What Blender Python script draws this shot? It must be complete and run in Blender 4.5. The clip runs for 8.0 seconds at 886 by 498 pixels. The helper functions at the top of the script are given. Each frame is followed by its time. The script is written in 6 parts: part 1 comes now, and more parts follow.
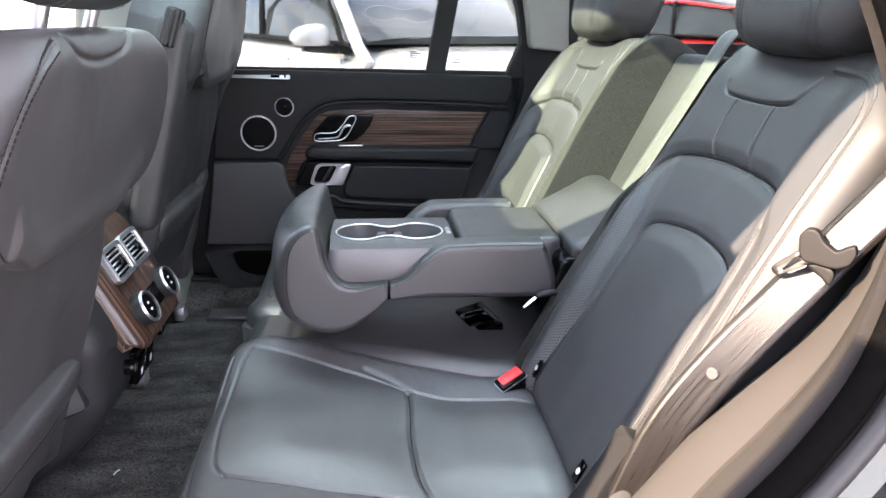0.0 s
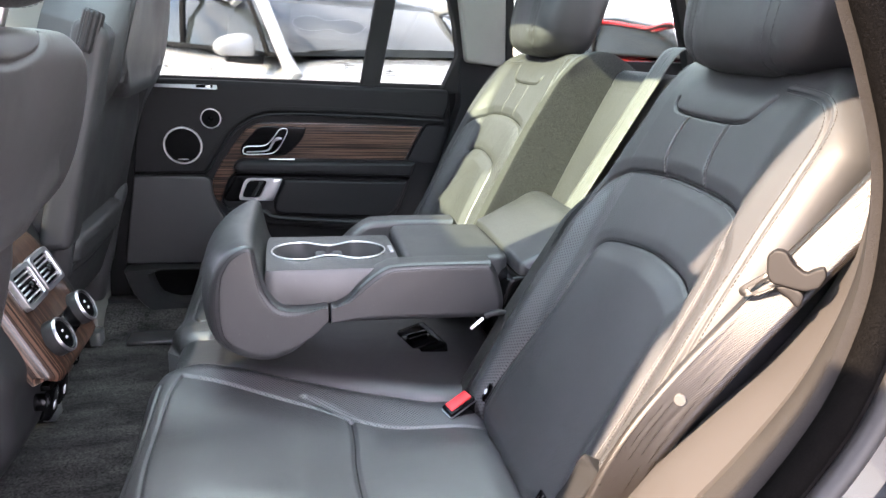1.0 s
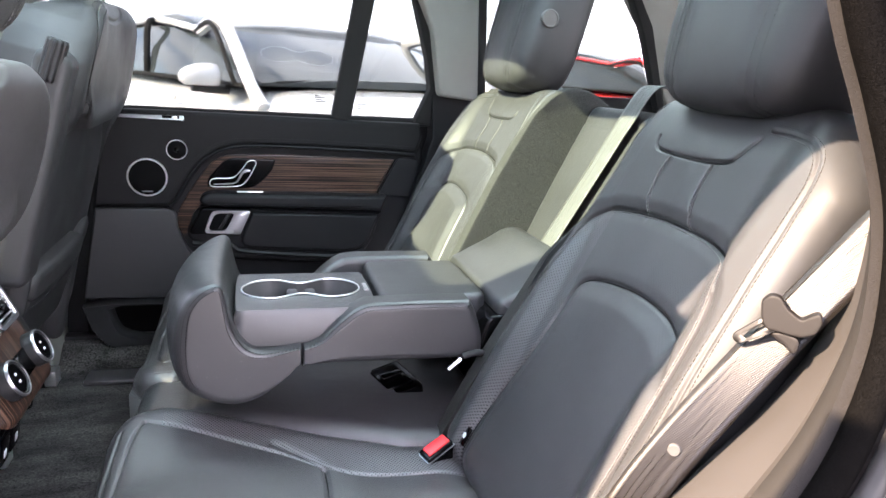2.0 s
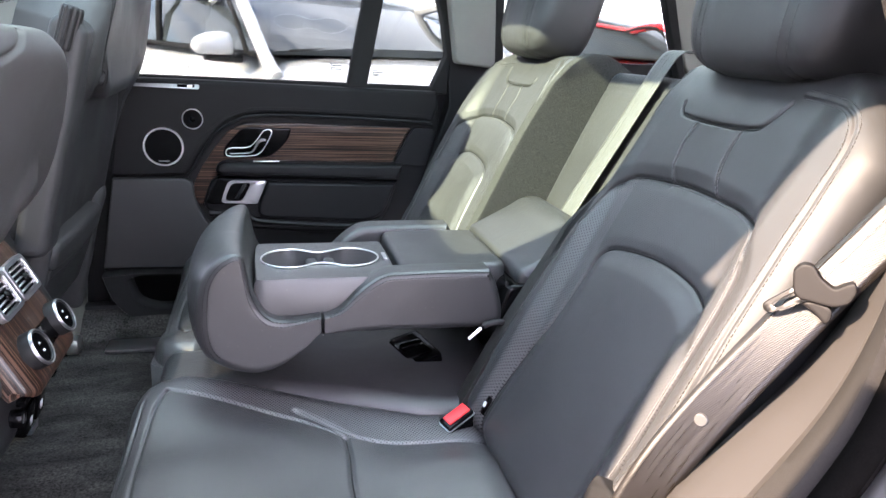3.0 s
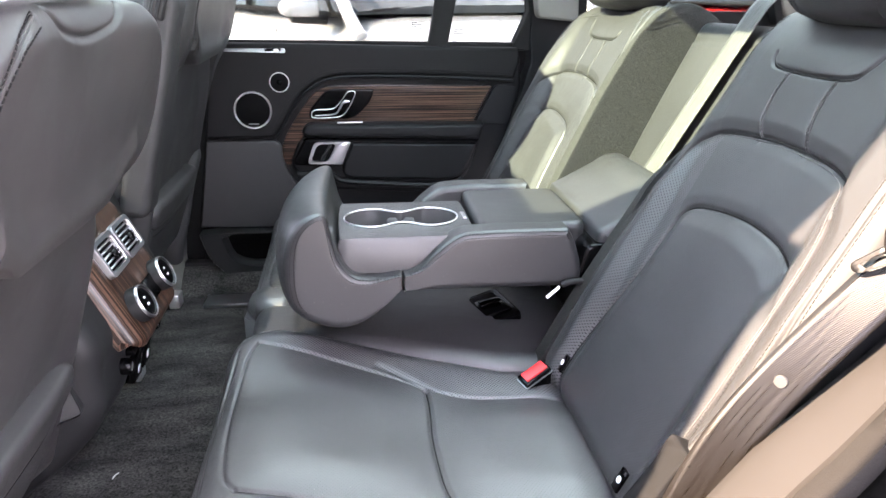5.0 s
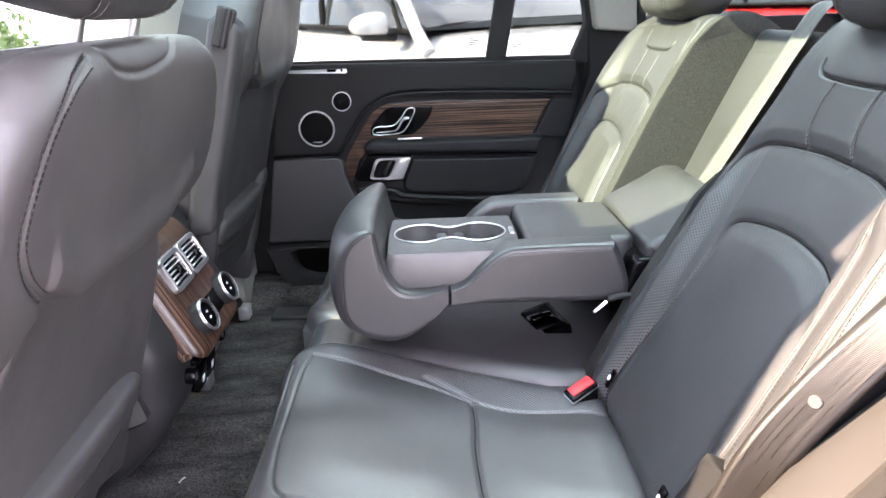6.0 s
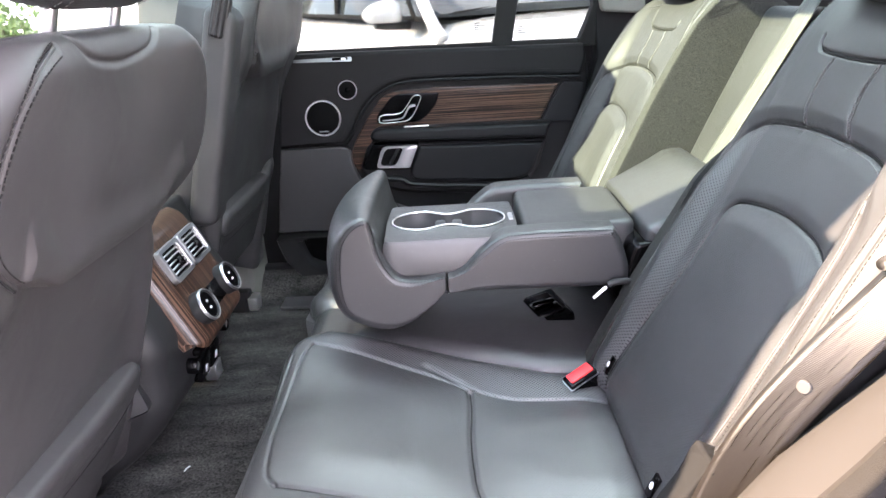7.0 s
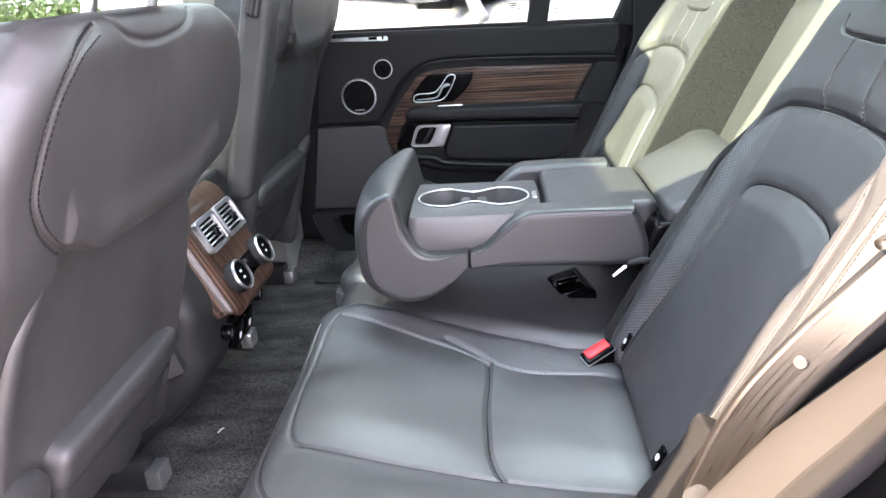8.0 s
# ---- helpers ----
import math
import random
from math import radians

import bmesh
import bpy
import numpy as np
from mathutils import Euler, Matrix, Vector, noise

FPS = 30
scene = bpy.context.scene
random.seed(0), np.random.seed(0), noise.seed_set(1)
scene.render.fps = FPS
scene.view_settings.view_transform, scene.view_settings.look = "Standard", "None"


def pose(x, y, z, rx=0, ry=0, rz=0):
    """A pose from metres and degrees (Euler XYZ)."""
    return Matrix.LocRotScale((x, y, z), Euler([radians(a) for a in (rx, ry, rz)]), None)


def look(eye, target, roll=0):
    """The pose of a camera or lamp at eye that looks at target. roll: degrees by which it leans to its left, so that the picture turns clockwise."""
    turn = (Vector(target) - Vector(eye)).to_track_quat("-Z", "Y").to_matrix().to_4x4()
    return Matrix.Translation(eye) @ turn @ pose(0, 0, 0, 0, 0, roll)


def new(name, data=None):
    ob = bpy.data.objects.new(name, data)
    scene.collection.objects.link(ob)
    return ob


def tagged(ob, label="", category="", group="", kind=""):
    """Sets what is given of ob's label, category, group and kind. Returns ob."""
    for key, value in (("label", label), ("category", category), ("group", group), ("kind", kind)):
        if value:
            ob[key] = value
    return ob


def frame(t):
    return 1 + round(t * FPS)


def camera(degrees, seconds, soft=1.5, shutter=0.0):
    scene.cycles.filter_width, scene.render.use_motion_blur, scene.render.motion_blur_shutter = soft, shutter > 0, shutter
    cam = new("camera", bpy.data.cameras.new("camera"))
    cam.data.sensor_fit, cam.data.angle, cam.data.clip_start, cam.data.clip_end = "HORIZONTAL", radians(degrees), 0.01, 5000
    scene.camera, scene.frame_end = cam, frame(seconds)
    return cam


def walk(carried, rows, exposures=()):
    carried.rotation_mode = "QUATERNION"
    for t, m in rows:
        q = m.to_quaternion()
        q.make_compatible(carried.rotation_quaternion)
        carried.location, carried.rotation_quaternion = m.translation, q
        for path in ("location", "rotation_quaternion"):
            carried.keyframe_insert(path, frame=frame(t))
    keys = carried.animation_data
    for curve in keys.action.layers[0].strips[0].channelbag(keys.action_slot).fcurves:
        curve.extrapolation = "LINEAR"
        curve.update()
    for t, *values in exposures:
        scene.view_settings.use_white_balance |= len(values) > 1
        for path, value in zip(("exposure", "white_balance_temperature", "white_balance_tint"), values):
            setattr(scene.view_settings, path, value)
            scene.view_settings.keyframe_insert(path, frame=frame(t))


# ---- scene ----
cam = camera(63.7, 8.0)
PATH = [
    (0, (0.01, 0.032, 1.466), (0.215, 1.927, 0.86), 0.7),
    (0.5, (0.004, 0.073, 1.461), (0.304, 1.956, 0.858), 1.4),
    (1, (-0.011, 0.081, 1.461), (0.4, 1.955, 0.895), 2.1),
    (1.5, (-0.017, 0.098, 1.465), (0.475, 1.971, 0.966), 3.0),
    (1.7, (-0.019, 0.105, 1.465), (0.489, 1.968, 0.989), 2.95),
    (2.8, (-0.029, 0.121, 1.462), (0.45, 1.975, 0.929), 2.65),
    (3, (-0.03, 0.122, 1.461), (0.442, 1.982, 0.897), 2.6),
    (3.5, (-0.033, 0.125, 1.453), (0.408, 1.977, 0.842), 2.3),
    (4, (-0.038, 0.127, 1.449), (0.355, 1.978, 0.802), 1.9),
    (4.5, (-0.038, 0.125, 1.452), (0.3, 1.976, 0.776), 1.4),
    (5, (-0.022, 0.111, 1.465), (0.211, 1.977, 0.785), 0.3),
    (5.2, (-0.01, 0.104, 1.471), (0.159, 1.98, 0.798), -0.2),
    (6.3, (0.028, 0.094, 1.476), (0.028, 1.974, 0.834), -2.8),
    (6.5, (0.035, 0.094, 1.476), (0.027, 1.984, 0.822), -3.2),
    (7, (0.057, 0.102, 1.468), (0.012, 1.984, 0.794), -3.6),
    (7.5, (0.075, 0.088, 1.467), (-0.018, 1.961, 0.77), -3.8),
    (8, (0.084, 0.074, 1.469), (-0.079, 1.934, 0.752), -3.7),
]
walk(cam, [(t, look(eye, target, roll)) for t, eye, target, roll in PATH],
     [(0, 5.10, 6100, 26), (1.5, 5.14, 6180, 27), (3, 5.08, 6000, 27), (3.5, 5.08, 6000, 27), (4.5, 5.28, 6230, 27), (8, 5.41, 6230, 26.5)])

# ---------------------------------------------------------------- world, sun
world = bpy.data.worlds.new("world")
scene.world = world
world.use_nodes = True
wn = world.node_tree.nodes
sky = wn.new("ShaderNodeTexSky")
sky.sky_type = "NISHITA"
sky.sun_disc = False
SUN_WAY = Vector((1.0, 0.31, -0.76)).normalized()
sky.sun_elevation = math.asin(-SUN_WAY.z)
sky.sun_rotation = math.atan2(-SUN_WAY.x, -SUN_WAY.y)
sky.altitude, sky.air_density, sky.dust_density = 50, 1.0, 0.3
# broken bright cloud over the blue
wl = world.node_tree.links
wco = wn.new("ShaderNodeTexCoord")
wmap = wn.new("ShaderNodeMapping")
wmap.inputs["Scale"].default_value = (1.0, 1.0, 2.4)
wl.new(wco.outputs["Generated"], wmap.inputs["Vector"])
cloud = wn.new("ShaderNodeTexNoise")
cloud.inputs["Scale"].default_value, cloud.inputs["Detail"].default_value, cloud.inputs["Distortion"].default_value = 2.6, 8.0, 0.4
wl.new(wmap.outputs[0], cloud.inputs["Vector"])
cover = wn.new("ShaderNodeMapRange")
cover.inputs[1].default_value, cover.inputs[2].default_value = 0.32, 0.58
wl.new(cloud.outputs[0], cover.inputs[0])
wsep = wn.new("ShaderNodeSeparateXYZ")
wl.new(wco.outputs["Generated"], wsep.inputs[0])
low = wn.new("ShaderNodeMapRange")          # the cloud thins out towards the zenith
low.inputs[1].default_value, low.inputs[2].default_value = 0.8, 1.6
low.inputs[3].default_value, low.inputs[4].default_value = 1.0, 0.0
wl.new(wsep.outputs[2], low.inputs[0])
wmul = wn.new("ShaderNodeMath")
wmul.operation = "MULTIPLY"
wl.new(cover.outputs[0], wmul.inputs[0])
wl.new(low.outputs[0], wmul.inputs[1])
skymix = wn.new("ShaderNodeMix")
skymix.data_type = "RGBA"
wl.new(wmul.outputs[0], skymix.inputs["Factor"])
wl.new(sky.outputs[0], skymix.inputs["A"])
skymix.inputs["B"].default_value = (9.2, 9.0, 8.8, 1)
wl.new(skymix.outputs["Result"], wn["Background"].inputs[0])
wn["Background"].inputs[1].default_value = 0.068
sun = new("sun", bpy.data.lights.new("sun", "SUN"))
sun.data.energy, sun.data.angle, sun.data.color = 1.75, radians(0.6), (1.0, 0.82, 0.53)
sun.matrix_world = look((0, 0, 6), Vector((0, 0, 6)) + SUN_WAY)

# ---------------------------------------------------------------- materials
def nodes_of(m):
    m.use_nodes = True
    nt = m.node_tree
    return nt, nt.nodes["Principled BSDF"]


def node(nt, kind, **values):
    n = nt.nodes.new(kind)
    for k, v in values.items():
        n.inputs[k].default_value = v
    return n


def ramp(nt, source, lo, hi, a, b):
    n = nt.nodes.new("ShaderNodeMapRange")
    n.inputs[1].default_value, n.inputs[2].default_value = lo, hi
    n.inputs[3].default_value, n.inputs[4].default_value = a, b
    nt.links.new(source, n.inputs[0])
    return n.outputs[0]


def mixed(nt, fac, a, b):
    n = nt.nodes.new("ShaderNodeMix")
    n.data_type = "RGBA"
    n.inputs["A"].default_value, n.inputs["B"].default_value = (*a, 1), (*b, 1)
    nt.links.new(fac, n.inputs["Factor"])
    return n.outputs["Result"]


def surface(name, a, b=None, rough=0.5, metal=0.0, scale=8.0, grain=400.0, bump=0.15, depth=0.0006, wear=0.1, coat=0.0, spec=0.5):
    """Base colour that drifts from a to b in soft patches, fine grain relief and uneven roughness."""
    m = bpy.data.materials.new(name)
    nt, p = nodes_of(m)
    co = nt.nodes.new("ShaderNodeTexCoord").outputs["Object"]
    big = node(nt, "ShaderNodeTexNoise", Scale=scale, Detail=5.0)
    nt.links.new(co, big.inputs["Vector"])
    nt.links.new(mixed(nt, ramp(nt, big.outputs[0], 0.3, 0.7, 0, 1), a, b or [c * 1.25 for c in a]), p.inputs["Base Color"])
    nt.links.new(ramp(nt, big.outputs[0], 0.3, 0.7, rough - wear / 2, rough + wear / 2), p.inputs["Roughness"])
    p.inputs["Metallic"].default_value = metal
    p.inputs["Coat Weight"].default_value = coat
    p.inputs["Specular IOR Level"].default_value = spec
    if bump:
        fine = node(nt, "ShaderNodeTexNoise", Scale=grain, Detail=3.0)
        nt.links.new(co, fine.inputs["Vector"])
        bm_ = node(nt, "ShaderNodeBump", Strength=bump, Distance=depth)
        nt.links.new(fine.outputs[0], bm_.inputs["Height"])
        nt.links.new(bm_.outputs[0], p.inputs["Normal"])
    return m


def leather(name, a, pitch=0.0, hole=0.2, rough=0.50, dust=0.0, spec=0.19):
    """Grained leather, with punched holes at the given pitch in metres where pitch is set."""
    m = bpy.data.materials.new(name)
    nt, p = nodes_of(m)
    tc = nt.nodes.new("ShaderNodeTexCoord")
    co = tc.outputs["Object"]
    big = node(nt, "ShaderNodeTexNoise", Scale=7.0, Detail=4.0)
    nt.links.new(co, big.inputs["Vector"])
    colour = mixed(nt, ramp(nt, big.outputs[0], 0.3, 0.7, 0, 1), a, [c * 1.2 for c in a])
    vor = node(nt, "ShaderNodeTexVoronoi", Scale=900.0)
    vor.feature = "DISTANCE_TO_EDGE"
    nt.links.new(co, vor.inputs["Vector"])
    height = ramp(nt, vor.outputs[0], 0.0, 0.25, 0.0, 0.35)
    # slack in the hide: soft, broad unevenness
    slack = node(nt, "ShaderNodeTexNoise", Scale=16.0, Detail=2.5, Distortion=0.6)
    nt.links.new(co, slack.inputs["Vector"])
    both = nt.nodes.new("ShaderNodeMath")
    nt.links.new(height, both.inputs[0])
    nt.links.new(ramp(nt, slack.outputs[0], 0.25, 0.75, 0.0, 4.5), both.inputs[1])
    height = both.outputs[0]
    if pitch:
        sep = nt.nodes.new("ShaderNodeSeparateXYZ")
        nt.links.new(tc.outputs["UV"], sep.inputs[0])

        def op(kind, a_, b_=None):
            n = nt.nodes.new("ShaderNodeMath")
            n.operation = kind
            for i, v in enumerate((a_, b_)):
                if v is None:
                    continue
                if isinstance(v, (int, float)):
                    n.inputs[i].default_value = v
                else:
                    nt.links.new(v, n.inputs[i])
            return n.outputs[0]

        su = op("MULTIPLY", sep.outputs[0], 1 / pitch)
        sv = op("MULTIPLY", sep.outputs[1], 1 / pitch)
        pu = op("SUBTRACT", op("FRACT", op("ADD", su, sv)), 0.5)
        pv = op("SUBTRACT", op("FRACT", op("SUBTRACT", su, sv)), 0.5)
        d = op("SQRT", op("ADD", op("MULTIPLY", pu, pu), op("MULTIPLY", pv, pv)))
        mask = ramp(nt, d, hole * 0.8, hole * 1.2, 1.0, 0.0)
        mx = nt.nodes.new("ShaderNodeMix")
        mx.data_type = "RGBA"
        nt.links.new(mask, mx.inputs["Factor"])
        nt.links.new(colour, mx.inputs["A"])
        mx.inputs["B"].default_value = (0.003, 0.003, 0.003, 1)
        colour = mx.outputs["Result"]
        height = op("SUBTRACT", height, op("MULTIPLY", mask, 1.2))
    if dust:
        spk = node(nt, "ShaderNodeTexVoronoi", Scale=130.0)
        nt.links.new(co, spk.inputs["Vector"])
        mk = ramp(nt, spk.outputs["Distance"], 0.05, 0.09, dust, 0.0)
        pick = nt.nodes.new("ShaderNodeMath")
        pick.operation = "MULTIPLY"
        nt.links.new(mk, pick.inputs[0])
        nt.links.new(ramp(nt, spk.outputs["Color"], 0.72, 0.74, 0.0, 1.0), pick.inputs[1])
        mx = nt.nodes.new("ShaderNodeMix")
        mx.data_type = "RGBA"
        nt.links.new(pick.outputs[0], mx.inputs["Factor"])
        nt.links.new(colour, mx.inputs["A"])
        mx.inputs["B"].default_value = (0.3, 0.29, 0.27, 1)
        colour = mx.outputs["Result"]
    nt.links.new(colour, p.inputs["Base Color"])
    p.inputs["Specular IOR Level"].default_value = spec
    if pitch:
        nt.links.new(ramp(nt, mask, 0.0, 1.0, spec, 0.02), p.inputs["Specular IOR Level"])
    nt.links.new(ramp(nt, big.outputs[0], 0.3, 0.7, rough - 0.05, rough + 0.07), p.inputs["Roughness"])
    b = node(nt, "ShaderNodeBump", Strength=0.35, Distance=0.0005)
    nt.links.new(height, b.inputs["Height"])
    nt.links.new(b.outputs[0], p.inputs["Normal"])
    return m


def wood_veneer(name):
    """Straight-grained dark veneer under clear lacquer; the grain runs along the mesh's U."""
    m = bpy.data.materials.new(name)
    nt, p = nodes_of(m)
    uv = nt.nodes.new("ShaderNodeTexCoord").outputs["UV"]
    mp = node(nt, "ShaderNodeMapping", Scale=(2.0, 330.0, 1.0))
    nt.links.new(uv, mp.inputs["Vector"])
    n1 = node(nt, "ShaderNodeTexNoise", Scale=1.0, Detail=4.0, Distortion=0.15)
    nt.links.new(mp.outputs[0], n1.inputs["Vector"])
    mp2 = node(nt, "ShaderNodeMapping", Scale=(9.0, 1100.0, 1.0))
    nt.links.new(uv, mp2.inputs["Vector"])
    n2 = node(nt, "ShaderNodeTexNoise", Scale=1.0, Detail=2.0)
    nt.links.new(mp2.outputs[0], n2.inputs["Vector"])
    cr = nt.nodes.new("ShaderNodeValToRGB")
    el = cr.color_ramp.elements
    el[0].position, el[0].color = 0.40, (0.0035, 0.0022, 0.0017, 1)
    el[1].position, el[1].color = 0.62, (0.080, 0.045, 0.031, 1)
    mid = el.new(0.5)
    mid.color = (0.022, 0.0112, 0.0074, 1)
    mm = nt.nodes.new("ShaderNodeMath")
    mm.operation = "MULTIPLY_ADD"
    mm.inputs[1].default_value = 0.3
    nt.links.new(n2.outputs[0], mm.inputs[0])
    nt.links.new(ramp(nt, n1.outputs[0], 0.0, 1.0, -0.15, 0.85), mm.inputs[2])
    nt.links.new(mm.outputs[0], cr.inputs[0])
    nt.links.new(cr.outputs[0], p.inputs["Base Color"])
    p.inputs["Roughness"].default_value = 0.4
    p.inputs["Specular IOR Level"].default_value = 0.1
    p.inputs["Coat Weight"].default_value = 0.3
    p.inputs["Coat Roughness"].default_value = 0.05
    return m


def glass(name, tint, rough=0.0):
    m = bpy.data.materials.new(name)
    nt, p = nodes_of(m)
    out = nt.nodes["Material Output"]
    tr = nt.nodes.new("ShaderNodeBsdfTransparent")
    tr.inputs[0].default_value = (*tint, 1)
    gl = nt.nodes.new("ShaderNodeBsdfGlossy")
    gl.inputs["Roughness"].default_value = rough
    mx = nt.nodes.new("ShaderNodeMixShader")
    mx.inputs[0].default_value = 0.045
    nt.links.new(tr.outputs[0], mx.inputs[1])
    nt.links.new(gl.outputs[0], mx.inputs[2])
    nt.links.new(mx.outputs[0], out.inputs[0])
    return m


def webbing(name, a, spec=0.16):
    """Woven belt: fine ribs along the belt's V."""
    m = bpy.data.materials.new(name)
    nt, p = nodes_of(m)
    uv = nt.nodes.new("ShaderNodeTexCoord").outputs["UV"]
    w = node(nt, "ShaderNodeTexWave", Scale=230.0, Distortion=0.6, Detail=1.0)
    w.bands_direction = "Y"
    nt.links.new(uv, w.inputs["Vector"])
    w2 = node(nt, "ShaderNodeTexNoise", Scale=1.0, Detail=3.0)
    lanes = node(nt, "ShaderNodeMapping", Scale=(330.0, 9.0, 1.0))
    nt.links.new(uv, lanes.inputs["Vector"])
    nt.links.new(lanes.outputs[0], w2.inputs["Vector"])
    nt.links.new(mixed(nt, w.outputs["Fac"], [c * 0.45 for c in a], [c * 1.5 for c in a]), p.inputs["Base Color"])
    p.inputs["Specular IOR Level"].default_value = spec
    add = nt.nodes.new("ShaderNodeMath")
    nt.links.new(w.outputs["Fac"], add.inputs[0])
    nt.links.new(ramp(nt, w2.outputs[0], 0.3, 0.7, 0.0, 0.35), add.inputs[1])
    nt.links.new(ramp(nt, w2.outputs[0], 0.3, 0.7, 0.22, 0.5), p.inputs["Roughness"])
    b = node(nt, "ShaderNodeBump", Strength=0.5, Distance=0.0003)
    nt.links.new(add.outputs[0], b.inputs["Height"])
    nt.links.new(b.outputs[0], p.inputs["Normal"])
    return m


def carpet_pile(name, a, b):
    """Cut pile: dark and dusty tufts, with trodden patches and brushed streaks over them."""
    m = surface(name, a, b, rough=0.95, scale=260.0, grain=800.0, bump=0.9, depth=0.002, wear=0.05, spec=0.05)
    nt, p = nodes_of(m)
    p.inputs["Sheen Weight"].default_value = 0.04
    tufts = p.inputs["Base Color"].links[0].from_socket
    co = nt.nodes.new("ShaderNodeTexCoord").outputs["Object"]
    lay = node(nt, "ShaderNodeMapping", Scale=(7.0, 16.0, 4.0))
    nt.links.new(co, lay.inputs["Vector"])
    patch = node(nt, "ShaderNodeTexNoise", Scale=1.0, Detail=6.0, Roughness=0.6)
    nt.links.new(lay.outputs[0], patch.inputs["Vector"])
    mul = nt.nodes.new("ShaderNodeMix")
    mul.data_type, mul.blend_type = "RGBA", "MULTIPLY"
    mul.inputs["Factor"].default_value = 1.0
    nt.links.new(tufts, mul.inputs["A"])
    nt.links.new(mixed(nt, ramp(nt, patch.outputs[0], 0.36, 0.66, 0, 1), (0.42, 0.42, 0.42), (1.75, 1.72, 1.66)), mul.inputs["B"])
    nt.links.new(mul.outputs["Result"], p.inputs["Base Color"])
    return m


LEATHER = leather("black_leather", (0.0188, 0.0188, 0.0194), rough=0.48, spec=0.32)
# perforated panels made paler than LEATHER for the light they catch
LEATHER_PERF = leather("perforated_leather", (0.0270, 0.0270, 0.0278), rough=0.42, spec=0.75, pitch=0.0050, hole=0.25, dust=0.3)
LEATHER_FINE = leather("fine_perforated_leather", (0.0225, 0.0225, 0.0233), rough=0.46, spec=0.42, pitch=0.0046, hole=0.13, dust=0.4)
LEATHER_DOOR = leather("door_leather", (0.0052, 0.0054, 0.0060), rough=0.5, spec=0.16)
# cushion leathers paler still, palest on the strips: light put into the base colour
SEAT_SKIN = leather("lit_cushion_leather", (0.0285, 0.028, 0.029), rough=0.40, spec=0.72, dust=0.35)
SEAT_PERF = leather("lit_perforated_leather", (0.050, 0.049, 0.0508), pitch=0.0050, hole=0.25, dust=0.4, rough=0.38, spec=0.85)
SEAT_FINE = leather("lit_fine_perforated_leather", (0.0285, 0.028, 0.029), pitch=0.0046, hole=0.115, dust=0.6, rough=0.40, spec=0.72)
FRONT_SKIN_LIT = leather("lit_front_seat_leather", (0.0275, 0.0258, 0.0264), rough=0.42, spec=0.5)
ARM_SKIN = leather("armrest_leather", (0.0160, 0.0160, 0.0167), rough=0.40, spec=0.58, dust=0.2)
EDGE_SHADE_CLOTH = surface("shaded_edge_cloth", (0.004, 0.004, 0.004), (0.006, 0.006, 0.006), rough=0.8, grain=900, bump=0.3, spec=0.1)
THREAD = surface("grey_thread", (0.030, 0.0295, 0.029), rough=0.8, bump=0)
THREAD_PALE = surface("pale_grey_thread", (0.085, 0.084, 0.082), rough=0.8, bump=0)
THREAD_DARK = surface("black_thread", (0.008, 0.008, 0.008), rough=0.8, bump=0, spec=0.1)
DOOR_DARK = surface("dark_soft_plastic", (0.0040, 0.0041, 0.0045), rough=0.6, grain=900, spec=0.16)
DOOR_GREY = surface("grey_plastic", (0.017, 0.0172, 0.0182), rough=0.5, grain=1200, bump=0.25, spec=0.4)
PLASTIC = surface("black_plastic", (0.011, 0.011, 0.0115), rough=0.5, grain=1300, bump=0.2, spec=0.22)
CUP_GREY = surface("cup_holder_plastic", (0.040, 0.040, 0.041), (0.050, 0.050, 0.051), rough=0.4, grain=900, bump=0.1, spec=0.4)
PIANO = surface("gloss_black", (0.002, 0.002, 0.0022), rough=0.12, bump=0, coat=0.0, wear=0.04, spec=0.10)
CHROME = surface("satin_chrome", (0.78, 0.78, 0.79), (0.84, 0.84, 0.85), rough=0.36, metal=1.0, bump=0, wear=0.06)
SATIN = surface("satin_silver", (0.36, 0.36, 0.37), (0.42, 0.42, 0.43), rough=0.36, metal=1.0, bump=0.05, wear=0.05)
MESH_BLACK = surface("speaker_cloth", (0.0012, 0.0012, 0.0014), rough=0.7, grain=1500, bump=0.4, spec=0.06)
WOOD = wood_veneer("dark_wood_veneer")
CARPET = carpet_pile("floor_carpet", (0.007, 0.007, 0.007), (0.066, 0.064, 0.062))
SIDE_CLOTH = surface("seat_side_felt", (0.008, 0.008, 0.0078), (0.036, 0.036, 0.034), rough=0.95, scale=650, grain=800, bump=0.6, depth=0.0012, spec=0.1)
WEB_GREY = webbing("grey_belt_webbing", (0.060, 0.060, 0.058))
WEB = webbing("belt_webbing", (0.0060, 0.0047, 0.0039), 0.40)
STEEL = surface("dull_steel", (0.030, 0.028, 0.027), (0.045, 0.043, 0.041), rough=0.4, metal=1.0, bump=0)
TONGUE = surface("dark_tongue_plastic", (0.0060, 0.0051, 0.0048), rough=0.5, bump=0.1, spec=0.12)
BUTTON = surface("grey_button", (0.040, 0.038, 0.036), rough=0.5, bump=0)
RED = surface("red_plastic", (0.55, 0.012, 0.016), (0.62, 0.02, 0.022), rough=0.4, grain=700, bump=0.05)
TRIM_GREY = surface("pale_grey_trim", (0.14, 0.14, 0.125), (0.17, 0.17, 0.152), rough=0.7, grain=900, bump=0.15)
HEADLINER = surface("headliner_cloth", (0.4, 0.39, 0.37), (0.46, 0.45, 0.42), rough=0.95, grain=900, bump=0.3)
